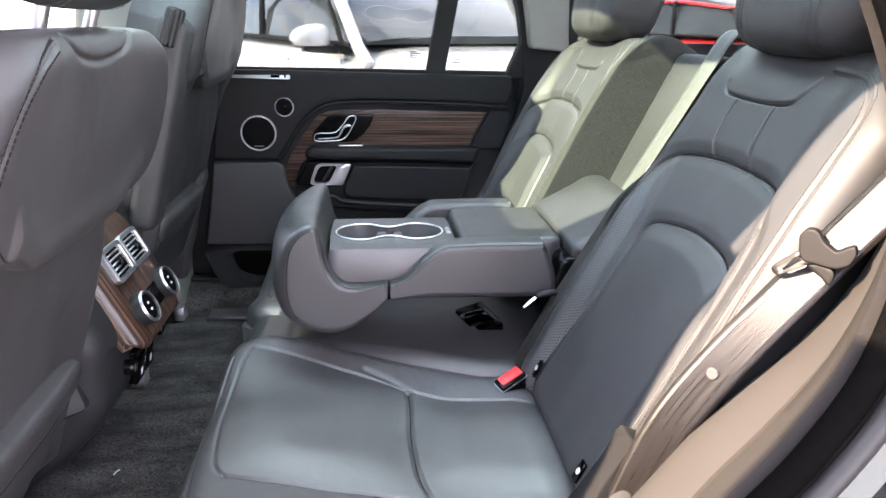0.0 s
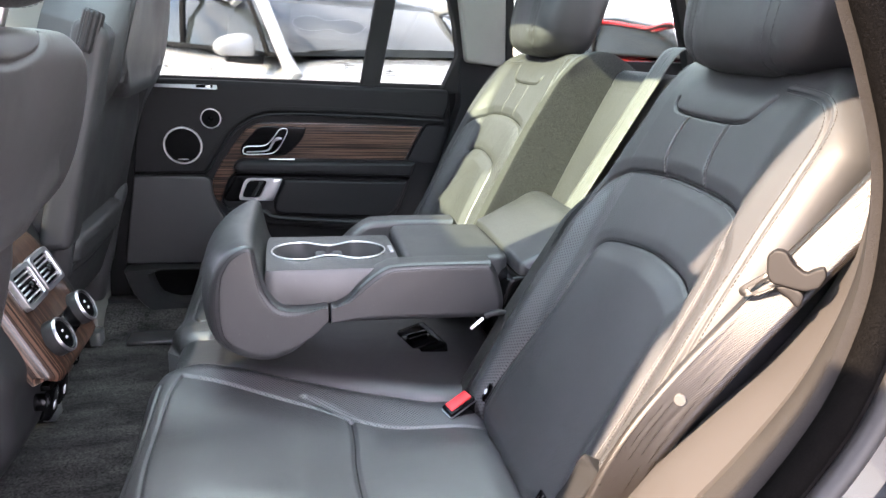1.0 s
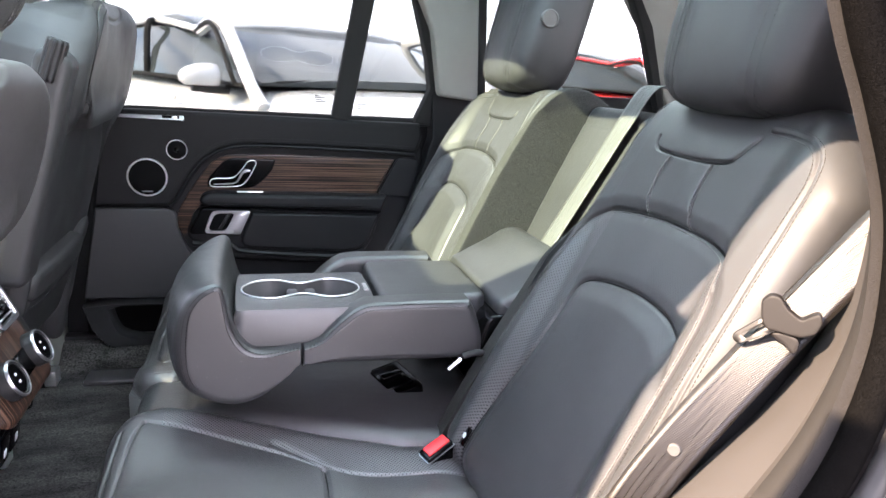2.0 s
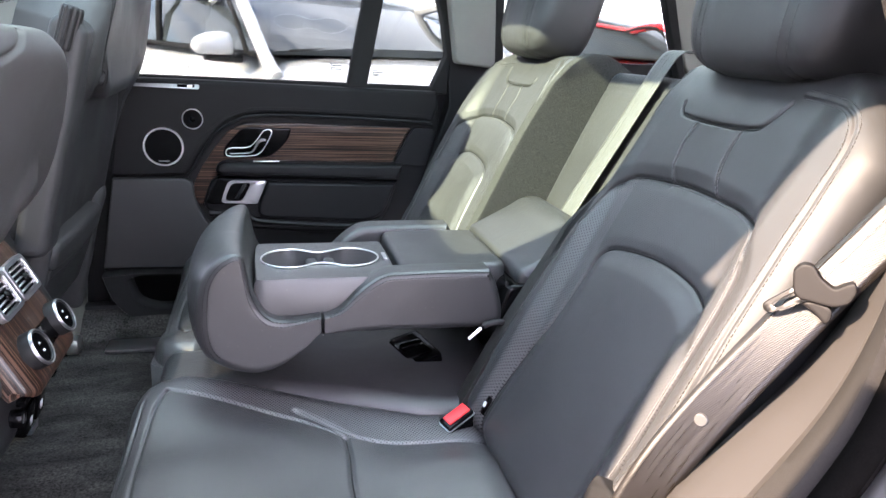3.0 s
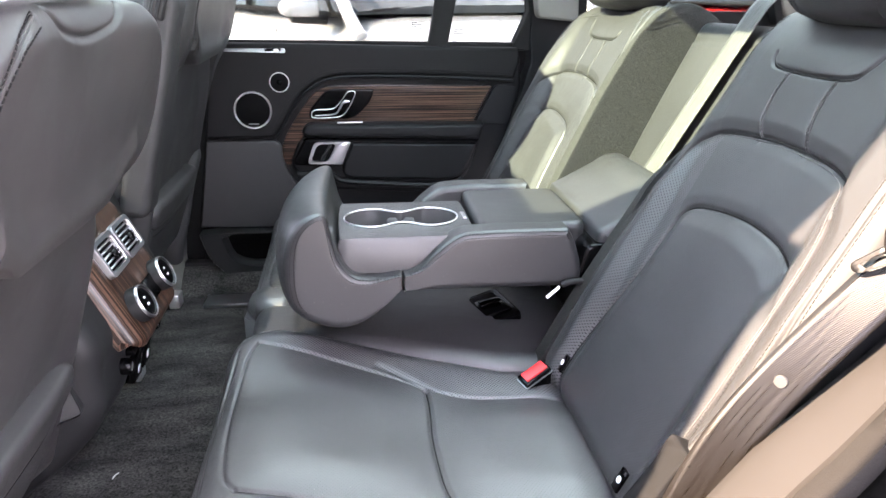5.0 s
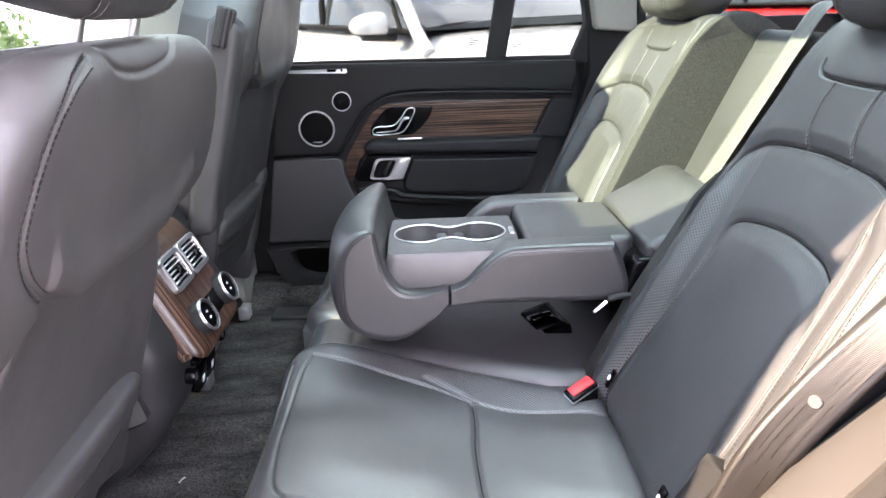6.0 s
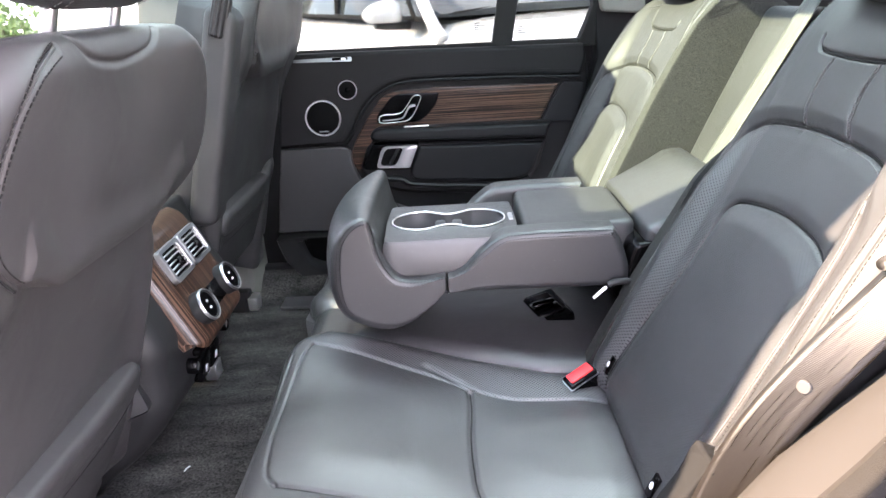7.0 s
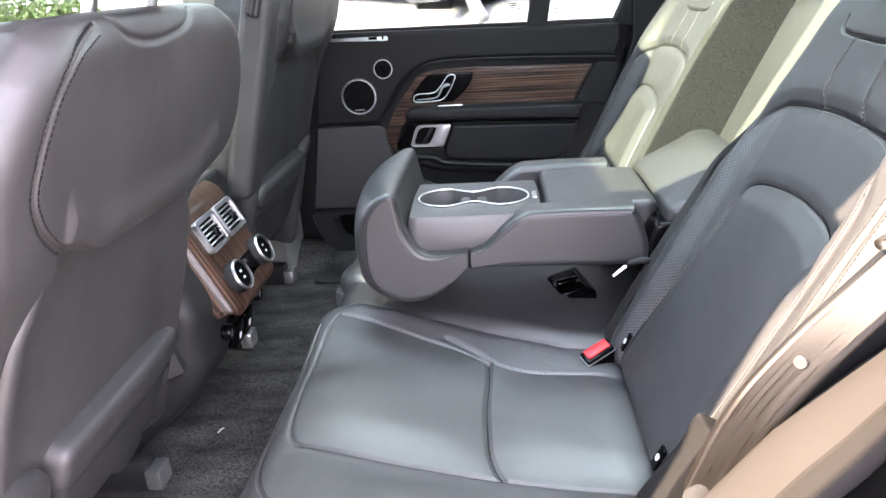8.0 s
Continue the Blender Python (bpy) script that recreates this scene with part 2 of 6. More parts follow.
RUBBER = surface("seal_rubber", (0.010, 0.010, 0.010), (0.016, 0.016, 0.016), rough=0.75, grain=1200, bump=0.5, spec=0.12)
BODY_BLACK = surface("black_body_paint", (0.012, 0.012, 0.013), rough=0.2, bump=0, coat=0.4, wear=0.04, spec=0.3)
WHITE_PAINT = surface("white_body_paint", (0.50, 0.505, 0.51), (0.56, 0.56, 0.565), rough=0.2, bump=0, coat=1.0, wear=0.04, scale=2)
RED_PAINT = surface("red_body_paint", (0.42, 0.015, 0.015), (0.5, 0.02, 0.02), rough=0.2, bump=0, coat=1.0, wear=0.04, scale=2)
BLUE_PAINT = surface("blue_body_paint", (0.06, 0.10, 0.16), (0.08, 0.12, 0.19), rough=0.2, bump=0, coat=1.0, wear=0.04, scale=2)
ASPHALT = surface("pale_concrete", (0.30, 0.292, 0.28), (0.38, 0.37, 0.355), rough=0.9, grain=120, scale=1.2, bump=0.8, depth=0.004)
CAR_GLASS = surface("dark_car_glass", (0.014, 0.018, 0.020), (0.05, 0.06, 0.066), rough=0.05, bump=0, coat=0.0, wear=0.02, scale=1.5, spec=0.5)
CAR_GLASS.node_tree.nodes["Principled BSDF"].inputs["IOR"].default_value = 1.4
TYRE = surface("tyre_rubber", (0.018, 0.018, 0.018), rough=0.85, bump=0.3)
CLEAR_GLASS = glass("tinted_window_glass", (0.36, 0.38, 0.37))
SCREEN_GLASS = glass("windscreen_glass", (0.36, 0.385, 0.37))
FRONT_GLASS = glass("front_window_glass", (0.46, 0.485, 0.465))
ROOF_GLASS = glass("tinted_roof_glass", (0.865, 1.0, 0.955))
WHITE_MARK = surface("white_print", (0.45, 0.45, 0.45), rough=0.6, bump=0)

# ---------------------------------------------------------------- mesh helpers
from mathutils.geometry import delaunay_2d_cdt

YC = 1.18          # the car's centre line


def empty(name, at=(0, 0, 0), **tags):
    ob = new(name)
    ob.location = at
    ob.empty_display_size = 0.05
    return tagged(ob, **tags)


def link_mesh(name, me, material, parent=None, label="", smooth=True):
    for m in (material if isinstance(material, (list, tuple)) else [material]):
        me.materials.append(m)
    if smooth:
        big = [len(p.vertices) <= 4 for p in me.polygons]
        me.polygons.foreach_set("use_smooth", big)
    ob = new(name, me)
    if parent is not None:
        ob.parent = parent
        ob.matrix_parent_inverse = Matrix.Translation(-Vector(world_of(parent)))
    if label:
        ob["label"] = label
    return ob


def world_of(ob):
    at = Vector(ob.location)
    return at if ob.parent is None else at


def part(name, bm, material, parent, label="", smooth=True, sharp=40):
    """Links a bmesh as one mesh object under a thing or a part. Meshes are built in world places."""
    me = bpy.data.meshes.new(name)
    bmesh.ops.recalc_face_normals(bm, faces=bm.faces)
    if smooth and sharp:
        for e in bm.edges:
            if len(e.link_faces) == 2 and e.calc_face_angle(0) > radians(sharp):
                e.smooth = False
    bm.to_mesh(me)
    bm.free()
    return link_mesh(name, me, material, parent, label, smooth)


def catmull(pts, n=8, closed=False):
    p = np.array(pts, float)
    out = []
    count = len(p) if closed else len(p) - 1
    for i in range(count):
        a, b, c, d = (p[(i + k) % len(p)] if closed else p[min(max(i + k, 0), len(p) - 1)] for k in (-1, 0, 1, 2))
        for t in np.linspace(0, 1, n, endpoint=False):
            out.append(0.5 * (2 * b + (c - a) * t + (2 * a - 5 * b + 4 * c - d) * t * t + (3 * b - a - 3 * c + d) * t ** 3))
    if not closed:
        out.append(p[-1])
    return np.array(out)


def rounded(poly, r, n=5):
    """A polygon with its corners rounded by r (or one radius a corner)."""
    p = [Vector(q) for q in poly]
    out = []
    for i, b in enumerate(p):
        a, c = p[i - 1], p[(i + 1) % len(p)]
        rr = r[i] if isinstance(r, (list, tuple)) else r
        u, v = (a - b), (c - b)
        k = min(rr, u.length * 0.45, v.length * 0.45)
        if k < 1e-5:
            out.append(b)
            continue
        s, e = b + u.normalized() * k, b + v.normalized() * k
        for t in np.linspace(0, 1, n):
            out.append(s * (1 - t) ** 2 + b * 2 * t * (1 - t) + e * t * t)
    return out


def fill(bm, ring, pts, lay):
    """Closes a ring of verts over its flat outline pts; lay(a, b) places any vert that crossings add."""
    co, _, tris, src, _, _ = delaunay_2d_cdt([Vector(q) for q in pts], [], [list(range(len(pts)))], 1, 1e-7)
    vs = []
    for k, q in enumerate(co):
        vs.append(ring[src[k][0]] if src[k] else bm.verts.new(lay(q.x, q.y)))
    for t in tris:
        w = [vs[k] for k in t]
        if len(set(w)) == len(w) and not bm.faces.get(w):
            bm.faces.new(w)


def drawn_in(pts, shifts, inset):
    """The outline moved by shifts * inset; where a tight corner would turn inside out its points close up instead."""
    p = np.array([tuple(q) for q in pts])
    q = p + np.array([tuple(v) for v in shifts]) * inset
    edge = np.roll(p, -1, 0) - p
    for _ in range(60):
        turned = np.nonzero(((np.roll(q, -1, 0) - q) * edge).sum(1) < -1e-12)[0]
        if not len(turned):
            break
        for i in turned:
            j = (i + 1) % len(q)
            q[i] = q[j] = (q[i] + q[j]) / 2
    return [Vector(v) for v in q]


def slab(poly, place, depth, bevel=0.0, segs=2):
    """A plate: a 2D outline laid by place(a, b, d), d the depth from 0 (front) to depth (back), with a rounded front rim."""
    bm = bmesh.new()
    rings = []
    n = len(poly)
    pts = [Vector(q) for q in poly]
    area = sum(pts[i - 1].x * pts[i].y - pts[i].x * pts[i - 1].y for i in range(n))
    sgn = 1 if area > 0 else -1
    norms = []
    for i in range(n):
        t = (pts[(i + 1) % n] - pts[i - 1]).normalized()
        norms.append(Vector((-t.y, t.x)) * sgn)
    if bevel:
        levels = [(bevel * (1 - math.sin(k)), bevel * (1 - math.cos(k))) for k in np.linspace(0, math.pi / 2, segs + 1)]
    else:
        levels = [(0, 0)]
    levels.insert(0, (levels[0][0] + 0.0012, 0))
    for inset, d in levels:
        rings.append([bm.verts.new(place(*q, d)) for q in drawn_in(pts, norms, inset)])
    rings.append([bm.verts.new(place(*pts[i], depth)) for i in range(n)])
    for a, b in zip(rings, rings[1:]):
        for i in range(n):
            bm.faces.new((a[i - 1], a[i], b[i], b[i - 1]))
    i0, d0 = levels[0]
    fill(bm, rings[0], drawn_in(pts, norms, i0), lambda a, b: place(a, b, d0))
    fill(bm, rings[-1], pts, lambda a, b: place(a, b, depth))
    return bm


def box(x0, x1, y0, y1, z0, z1, bevel=0.0, segs=2):
    bm = bmesh.new()
    bmesh.ops.create_cube(bm, size=1, matrix=Matrix.Translation(((x0 + x1) / 2, (y0 + y1) / 2, (z0 + z1) / 2)) @ Matrix.Diagonal((x1 - x0, y1 - y0, z1 - z0, 1)))
    if bevel:
        bmesh.ops.bevel(bm, geom=bm.edges[:], offset=bevel, segments=segs, affect="EDGES", profile=0.5)
    return bm


def placed(bm, m):
    bmesh.ops.transform(bm, matrix=m, verts=bm.verts)
    return bm


def tube(points, r, n=8, closed=False, flat=1.0):
    """A round bar along points; r one radius or one a point."""
    p = [Vector(q) for q in points]
    bm = bmesh.new()
    rings = []
    up = None
    for i, q in enumerate(p):
        a = p[i - 1] if (i or closed) else q
        b = p[(i + 1) % len(p)] if (i < len(p) - 1 or closed) else q
        t = (b - a).normalized()
        if up is None:
            up = t.orthogonal().normalized()
        up = (up - t * up.dot(t)).normalized()
        side = t.cross(up)
        rr = r[i] if isinstance(r, (list, tuple, np.ndarray)) else r
        rings.append([bm.verts.new(q + up * math.cos(k) * rr + side * math.sin(k) * rr * flat) for k in np.arange(n) * 2 * math.pi / n])
    for i in range(len(rings) - (0 if closed else 1)):
        a, b = rings[i], rings[(i + 1) % len(rings)]
        for k in range(n):
            bm.faces.new((a[k - 1], a[k], b[k], b[k - 1]))
    if not closed:
        bm.faces.new(rings[0])
        bm.faces.new(rings[-1])
    return bm


def lathe(profile, m, n=32):
    """Turns (radius, height) pairs about the local z axis, then lays them by m."""
    bm = bmesh.new()
    rings = [[bm.verts.new(m @ Vector((r * math.cos(k), r * math.sin(k), h))) for k in np.arange(n) * 2 * math.pi / n] for r, h in profile]
    for a, b in zip(rings, rings[1:]):
        for k in range(n):
            bm.faces.new((a[k - 1], a[k], b[k], b[k - 1]))
    bm.faces.new(rings[0])
    bm.faces.new(rings[-1])
    return bm


def near_line(u, v, line):
    """Distance of each (u, v) to a polyline."""
    best = np.full(np.shape(u), 9.0)
    for (ax, ay), (bx, by) in zip(line[:-1], line[1:]):
        dx, dy = bx - ax, by - ay
        t = np.clip(((u - ax) * dx + (v - ay) * dy) / (dx * dx + dy * dy + 1e-12), 0, 1)
        best = np.minimum(best, np.hypot(u - ax - t * dx, v - ay - t * dy))
    return best


def sstep(x, a, b):
    t = np.clip((x - a) / (b - a), 0, 1)
    return t * t * (3 - 2 * t)


def inside(u, v, poly):
    hit = np.zeros(np.shape(u), bool)
    for (ax, ay), (bx, by) in zip(poly, np.roll(poly, -1, 0)):
        cross = (ay > v) != (by > v)
        hit ^= cross & (u < (bx - ax) * (v - ay) / (by - ay + 1e-12) + ax)
    return hit


class Pad:
    """An upholstered pad over a frame (origin, along u, along v, outward), with edges u0(v)..u1(v), v0..v1, relief h(u, v) and rounded rim."""

    def __init__(self, o, U, V, N, u0, u1, v0, v1, h, rim=0.03, depth=0.06, nu=90, nv=110, rim1=None, droop=0.0):
        self.rim1, self.droop = rim1 or rim, droop
        self.o, self.U, self.V, self.N = (np.array(q, float) for q in (o, U, V, N))
        self.u0, self.u1, self.v0, self.v1, self.h, self.rim, self.depth, self.nu, self.nv = u0, u1, v0, v1, h, rim, depth, nu, nv

    def height(self, u, v):
        a, b = self.u0(v), self.u1(v)
        q = np.maximum(np.clip(1 - (u - a) / self.rim, 0, 1), np.clip(1 - (b - u) / self.rim1, 0, 1))
        rim = np.where(u - a < b - u, self.rim, self.rim1)
        r = np.clip(1 - np.minimum(v - self.v0, self.v1 - v) / self.rim, 0, 1)
        m = np.minimum(np.hypot(q, r), 1)
        return self.h(u, v) - np.where(r > q, self.rim, rim) * (1 - np.sqrt(1 - m * m))

    def at(self, u, v, lift=0.0):
        w = self.height(u, v) + lift
        return self.o + np.multiply.outer(u, self.U) + np.multiply.outer(v, self.V) + np.multiply.outer(w, self.N)

    def mesh(self, name, zone=None):
        def spread(n):
            t = np.linspace(0, 1, n)
            return 0.62 * t + 0.38 * (0.5 - 0.5 * np.cos(np.pi * t))
        v = self.v0 + (self.v1 - self.v0) * spread(self.nv)[:, None] + np.zeros((1, self.nu))
        u = self.u0(v) + (self.u1(v) - self.u0(v)) * spread(self.nu)[None, :]
        pts = self.at(u, v)
        nv, nu = self.nv, self.nu
        idx = np.arange(nv * nu).reshape(nv, nu)
        verts = pts.reshape(-1, 3).tolist()
        quads = np.stack([idx[:-1, :-1], idx[:-1, 1:], idx[1:, 1:], idx[1:, :-1]], -1).reshape(-1, 4)
        ring = np.concatenate([idx[0, :-1], idx[:-1, -1], idx[-1, :0:-1], idx[:0:-1, 0]])
        low = (self.o + np.multiply.outer(u, self.U) + np.multiply.outer(v - self.droop * self.depth * sstep(v, self.v1 - 0.06, self.v1), self.V) - self.depth * self.N).reshape(-1, 3)
        base = len(verts)
        verts += low[ring].tolist()
        faces = quads.tolist()
        n = len(ring)
        for k in range(n):
            j = (k + 1) % n
            faces.append((int(ring[j]), int(ring[k]), base + k, base + j))
        faces.append([base + k for k in range(n)][::-1])
        me = bpy.data.meshes.new(name)
        me.from_pydata(verts, [], faces)
        uv = np.concatenate([np.stack([u, v], -1).reshape(-1, 2), np.stack([u, v], -1).reshape(-1, 2)[ring]])
        lay = me.uv_layers.new(name="UVMap")
        loops = np.zeros(len(me.loops), int)
        me.loops.foreach_get("vertex_index", loops)
        lay.data.foreach_set("uv", uv[loops].ravel())
        if zone is not None:
            uc = (u[:-1, :-1] + u[1:, 1:]) / 2
            vc = (v[:-1, :-1] + v[1:, 1:]) / 2
            z = zone(uc, vc).astype(int).ravel().tolist() + [0] * (n + 1)
            me.polygons.foreach_set("material_index", z)
        return me


def stitch_mesh(name, lines, at, pitch=0.0050, length=0.0034, thick=0.0007):
    """Short threads along lines of (u, v) on the surface at(u, v, lift)."""
    ends = []
    for line in lines:
        line = np.array(line, float)
        s = np.concatenate([[0], np.cumsum(np.hypot(*np.diff(line, axis=0).T))])
        c = np.arange(pitch / 2, s[-1], pitch)
        ends.append(np.stack([np.stack([np.interp(c + k * length / 2, s, line[:, i]) for i in (0, 1)], -1) for k in (-1, 1)], 1))
    ends = np.concatenate(ends)

    def on(uv, lift):
        got = at(uv[:, 0], uv[:, 1], lift)
        return np.stack(np.broadcast_arrays(*got), -1) if isinstance(got, tuple) else got

    def unit(v):
        return v / (np.linalg.norm(v, axis=-1, keepdims=True) + 1e-12)
    a, b = on(ends[:, 0], 0.0004), on(ends[:, 1], 0.0004)
    n = unit(on(ends[:, 0], 0.01) - on(ends[:, 0], 0.0)) * thick / 2
    w = unit(np.cross(b - a, n)) * thick / 2
    verts = np.stack([q for p in (a, b) for q in (p - w - n, p + w - n, p + w * 0.5 + n, p - w * 0.5 + n)], 1).reshape(-1, 3)
    box_f = np.array([(0, 1, 2, 3), (7, 6, 5, 4), (0, 4, 5, 1), (1, 5, 6, 2), (2, 6, 7, 3), (3, 7, 4, 0)])
    faces = (box_f[None] + 8 * np.arange(len(a))[:, None, None]).reshape(-1, 4)
    me = bpy.data.meshes.new(name)
    me.from_pydata(verts.tolist(), [], faces.tolist())
    return me


def beside(line, d):
    """The line shifted sideways by d."""
    p = np.array(line, float)
    t = np.gradient(p, axis=0)
    t /= np.linalg.norm(t, axis=1)[:, None] + 1e-9
    return p + d * np.stack([-t[:, 1], t[:, 0]], -1)


def ribbon(points, across, width, thick=0.0014):
    """A belt along points, its width laid along the directions across."""
    p, ac = catmull(points, 12), catmull(across, 12)
    me_v, me_f, uv = [], [], []
    s = 0.0
    cols = 7
    for i, q in enumerate(p):
        if i:
            s += np.linalg.norm(q - p[i - 1])
        a = ac[i] / np.linalg.norm(ac[i])
        t = p[min(i + 1, len(p) - 1)] - p[max(i - 1, 0)]
        n = np.cross(t, a)
        n /= np.linalg.norm(n)
        for side in (0.5, -0.5):
            for c in range(cols):
                k = c / (cols - 1) - 0.5
                me_v.append(q + a * k * width + n * thick * side)
                uv.append((k * width, s))
    w = 2 * cols
    for i in range(len(p) - 1):
        for c in range(cols - 1):
            a, b = i * w + c, (i + 1) * w + c
            me_f.append((a, a + 1, b + 1, b))
            me_f.append((b + cols, b + 1 + cols, a + 1 + cols, a + cols))
        a, b = i * w, (i + 1) * w
        me_f.append((a, b, b + cols, a + cols))
        me_f.append((a + cols - 1, a + w - 1, b + w - 1, b + cols - 1))
    me = bpy.data.meshes.new("webbing")
    me.from_pydata([tuple(q) for q in me_v], [], me_f)
    lay = me.uv_layers.new(name="UVMap")
    loops = np.zeros(len(me.loops), int)
    me.loops.foreach_get("vertex_index", loops)
    lay.data.foreach_set("uv", np.array(uv)[loops].ravel())
    return me

# ---------------------------------------------------------------- the car's shell (structure)
def plate(name, poly, place, depth, material, bevel=0.0, kind="structure", label="", category="", parent=None):
    ob = part(name, slab(poly, place, depth, bevel), material, parent, label)
    return tagged(ob, label, category, "", kind) if parent is None else ob


def build_floor():
    nx, ny = 220, 170
    xs, ys = np.linspace(-1.7, 0.36, nx), np.linspace(0.46, 1.90, ny)
    X, Y = np.meshgrid(xs, ys)
    tunnel = 0.012 * np.exp(-((Y - YC) / 0.16) ** 2)
    side = 0.05 * sstep(np.abs(Y - YC), 0.62, 0.72)
    rng = np.random.default_rng(3)
    lump = rng.normal(0, 1, (ny // 10 + 2, nx // 10 + 2))
    li = np.clip(np.linspace(0, lump.shape[0] - 1.01, ny), 0, None)
    lj = np.clip(np.linspace(0, lump.shape[1] - 1.01, nx), 0, None)
    a, b = li.astype(int), lj.astype(int)
    fa, fb = (li - a)[:, None], (lj - b)[None, :]
    soft = (lump[a][:, b] * (1 - fa) * (1 - fb) + lump[a + 1][:, b] * fa * (1 - fb) + lump[a][:, b + 1] * (1 - fa) * fb + lump[a + 1][:, b + 1] * fa * fb)
    Z = 0.742 + tunnel + side + 0.0025 * soft + rng.normal(0, 0.0004, (ny, nx))
    idx = np.arange(nx * ny).reshape(ny, nx)
    quads = np.stack([idx[:-1, :-1], idx[:-1, 1:], idx[1:, 1:], idx[1:, :-1]], -1).reshape(-1, 4).tolist()
    verts = np.stack([X, Y, Z], -1).reshape(-1, 3).tolist()
    k = len(verts)
    verts += [(-1.7, 0.46, 0.6), (0.36, 0.46, 0.6), (0.36, 1.9, 0.6), (-1.7, 1.9, 0.6)]
    quads += [(k, k + 3, k + 2, k + 1)]
    me = bpy.data.meshes.new("floor")
    me.from_pydata(verts, [], quads)
    tagged(link_mesh("floor", me, CARPET), "dark grey cut-pile carpet covering the rear footwell", "carpet", kind="structure")


build_floor()


def XZ(y0, lean=0.0, z0=1.335):
    """Lays (x, z) outlines at depth d behind the plane y0, which leans inwards above z0."""
    return lambda a, b, d: (a, y0 + d - lean * max(b - z0, 0), b)


FARY = 1.925
# body side behind the far door, with its window openings left between the pieces
plate("wall_far_lower", [(0.30, 0.60), (1.75, 0.60), (1.75, 1.42), (0.415, 1.42), (0.42, 1.30), (0.33, 1.0)], XZ(1.90), 0.06, DOOR_DARK, 0.004, label="black lower side trim of the car body", category="trim panel")
plate("wall_far_pillar_c", rounded([(0.425, 1.405), (0.535, 1.395), (0.47, 1.80), (0.26, 1.80), (0.39, 1.56)], 0.01), XZ(1.885, 0.3), 0.05, TRIM_GREY, 0.006, label="pale grey pillar trim panel", category="trim panel")
plate("wall_far_pillar_d", rounded([(1.06, 1.395), (1.75, 1.395), (1.75, 1.85), (0.74, 1.85), (0.85, 1.70), (0.955, 1.58)], 0.04), XZ(1.885, 0.3), 0.05, TRIM_GREY, 0.006, label="pale grey rear pillar trim panel", category="trim panel")
plate("wall_far_header", [(-1.4, 1.72), (0.85, 1.72), (0.85, 1.85), (-1.4, 1.85)], XZ(1.87, 0.3), 0.06, TRIM_GREY, 0.006, label="pale grey roof rail trim", category="trim panel")
plate("window_far_quarter", [(0.52, 1.40), (1.04, 1.40), (0.86, 1.72), (0.49, 1.72)], XZ(1.925, 0.3), 0.004, CLEAR_GLASS, label="clear rear quarter window glass", category="window")
for nm, pl in (("trim", [(0.525, 1.39), (0.545, 1.39), (0.50, 1.71), (0.48, 1.71)]), ("trim.001", [(1.035, 1.39), (1.055, 1.39), (0.955, 1.60), (0.86, 1.72), (0.84, 1.72), (0.935, 1.58)])):
    plate(nm, pl, XZ(1.88, 0.3), 0.03, RUBBER, 0.003, label="black rubber edge of the quarter window", category="window seal")

# pillar between the far doors, with its belt cover
plate("wall_far_pillar_b", rounded([(-0.68, 0.72), (-0.47, 0.72), (-0.48, 1.34), (-0.43, 1.80), (-0.58, 1.80), (-0.66, 1.34)], 0.02), XZ(1.798, 0.10), 0.14, TRIM_GREY, 0.012, label="pale grey centre pillar trim", category="trim panel")
plate("wall_far_filler", [(-0.72, 0.60), (-0.38, 0.60), (-0.38, 1.33), (-0.72, 1.33)], XZ(1.962), 0.03, DOOR_DARK, label="black body panel behind the pillar", category="trim panel")
plate("wall_far_filler_rear", [(0.30, 0.60), (0.62, 0.60), (0.62, 1.415), (0.455, 1.415), (0.43, 1.33), (0.30, 1.33)], XZ(1.985), 0.03, DOOR_DARK, label="black body panel behind the door edge", category="trim panel")
plate("wall_far_sill", [(-1.5, 0.62), (0.36, 0.62), (0.36, 0.80), (-1.5, 0.80)], XZ(1.90), 0.03, PLASTIC, 0.004, label="black door sill trim", category="trim panel")

# roof: liner, side rails and glass
for nm, (x0, x1, y0, y1, z0, z1), mt, lb in (
        ("ceiling", (-1.12, -0.80, 0.47, 1.86, 1.88, 1.95), HEADLINER, "pale cloth headliner at the front"),
        ("ceiling_beam", (-0.05, 0.20, 0.81, 1.55, 1.87, 1.928), HEADLINER, "pale cloth cross beam under the glass roof"),
        ("ceiling_rear", (0.75, 1.75, 0.47, 1.84, 1.86, 1.95), HEADLINER, "pale cloth headliner at the rear"),
        ("ceiling_rail", (-0.80, 0.75, 0.475, 0.81, 1.81, 1.95), HEADLINER, "pale cloth roof side rail"),
        ("ceiling_rail_far", (-0.80, 0.75, 1.55, 1.86, 1.80, 1.95), HEADLINER, "pale cloth roof side rail")):
    tagged(part(nm, box(x0, x1, y0, y1, z0, z1, 0.015), mt, None), lb, "ceiling", kind="structure")
tagged(part("window_roof", box(-0.80, 0.75, 0.81, 1.55, 1.93, 1.936), ROOF_GLASS, None), "green-tinted glass roof panel", "window", kind="structure")
# front of the cabin: windscreen, dashboard, near front door and centre pillar
plate("window_windscreen", [(0.50, 0.0), (1.86, 0.0), (1.80, 1.0), (0.56, 1.0)], lambda a, b, d: (-1.72 + 0.64 * b + d, a, 1.26 + 0.62 * b), 0.005, SCREEN_GLASS, label="clear raked windscreen", category="window")
tagged(part("wall_dashboard", box(-1.75, -1.38, 0.46, 1.90, 0.70, 1.24, 0.05, 3), DOOR_DARK, None), "black dashboard", "dashboard", kind="structure")
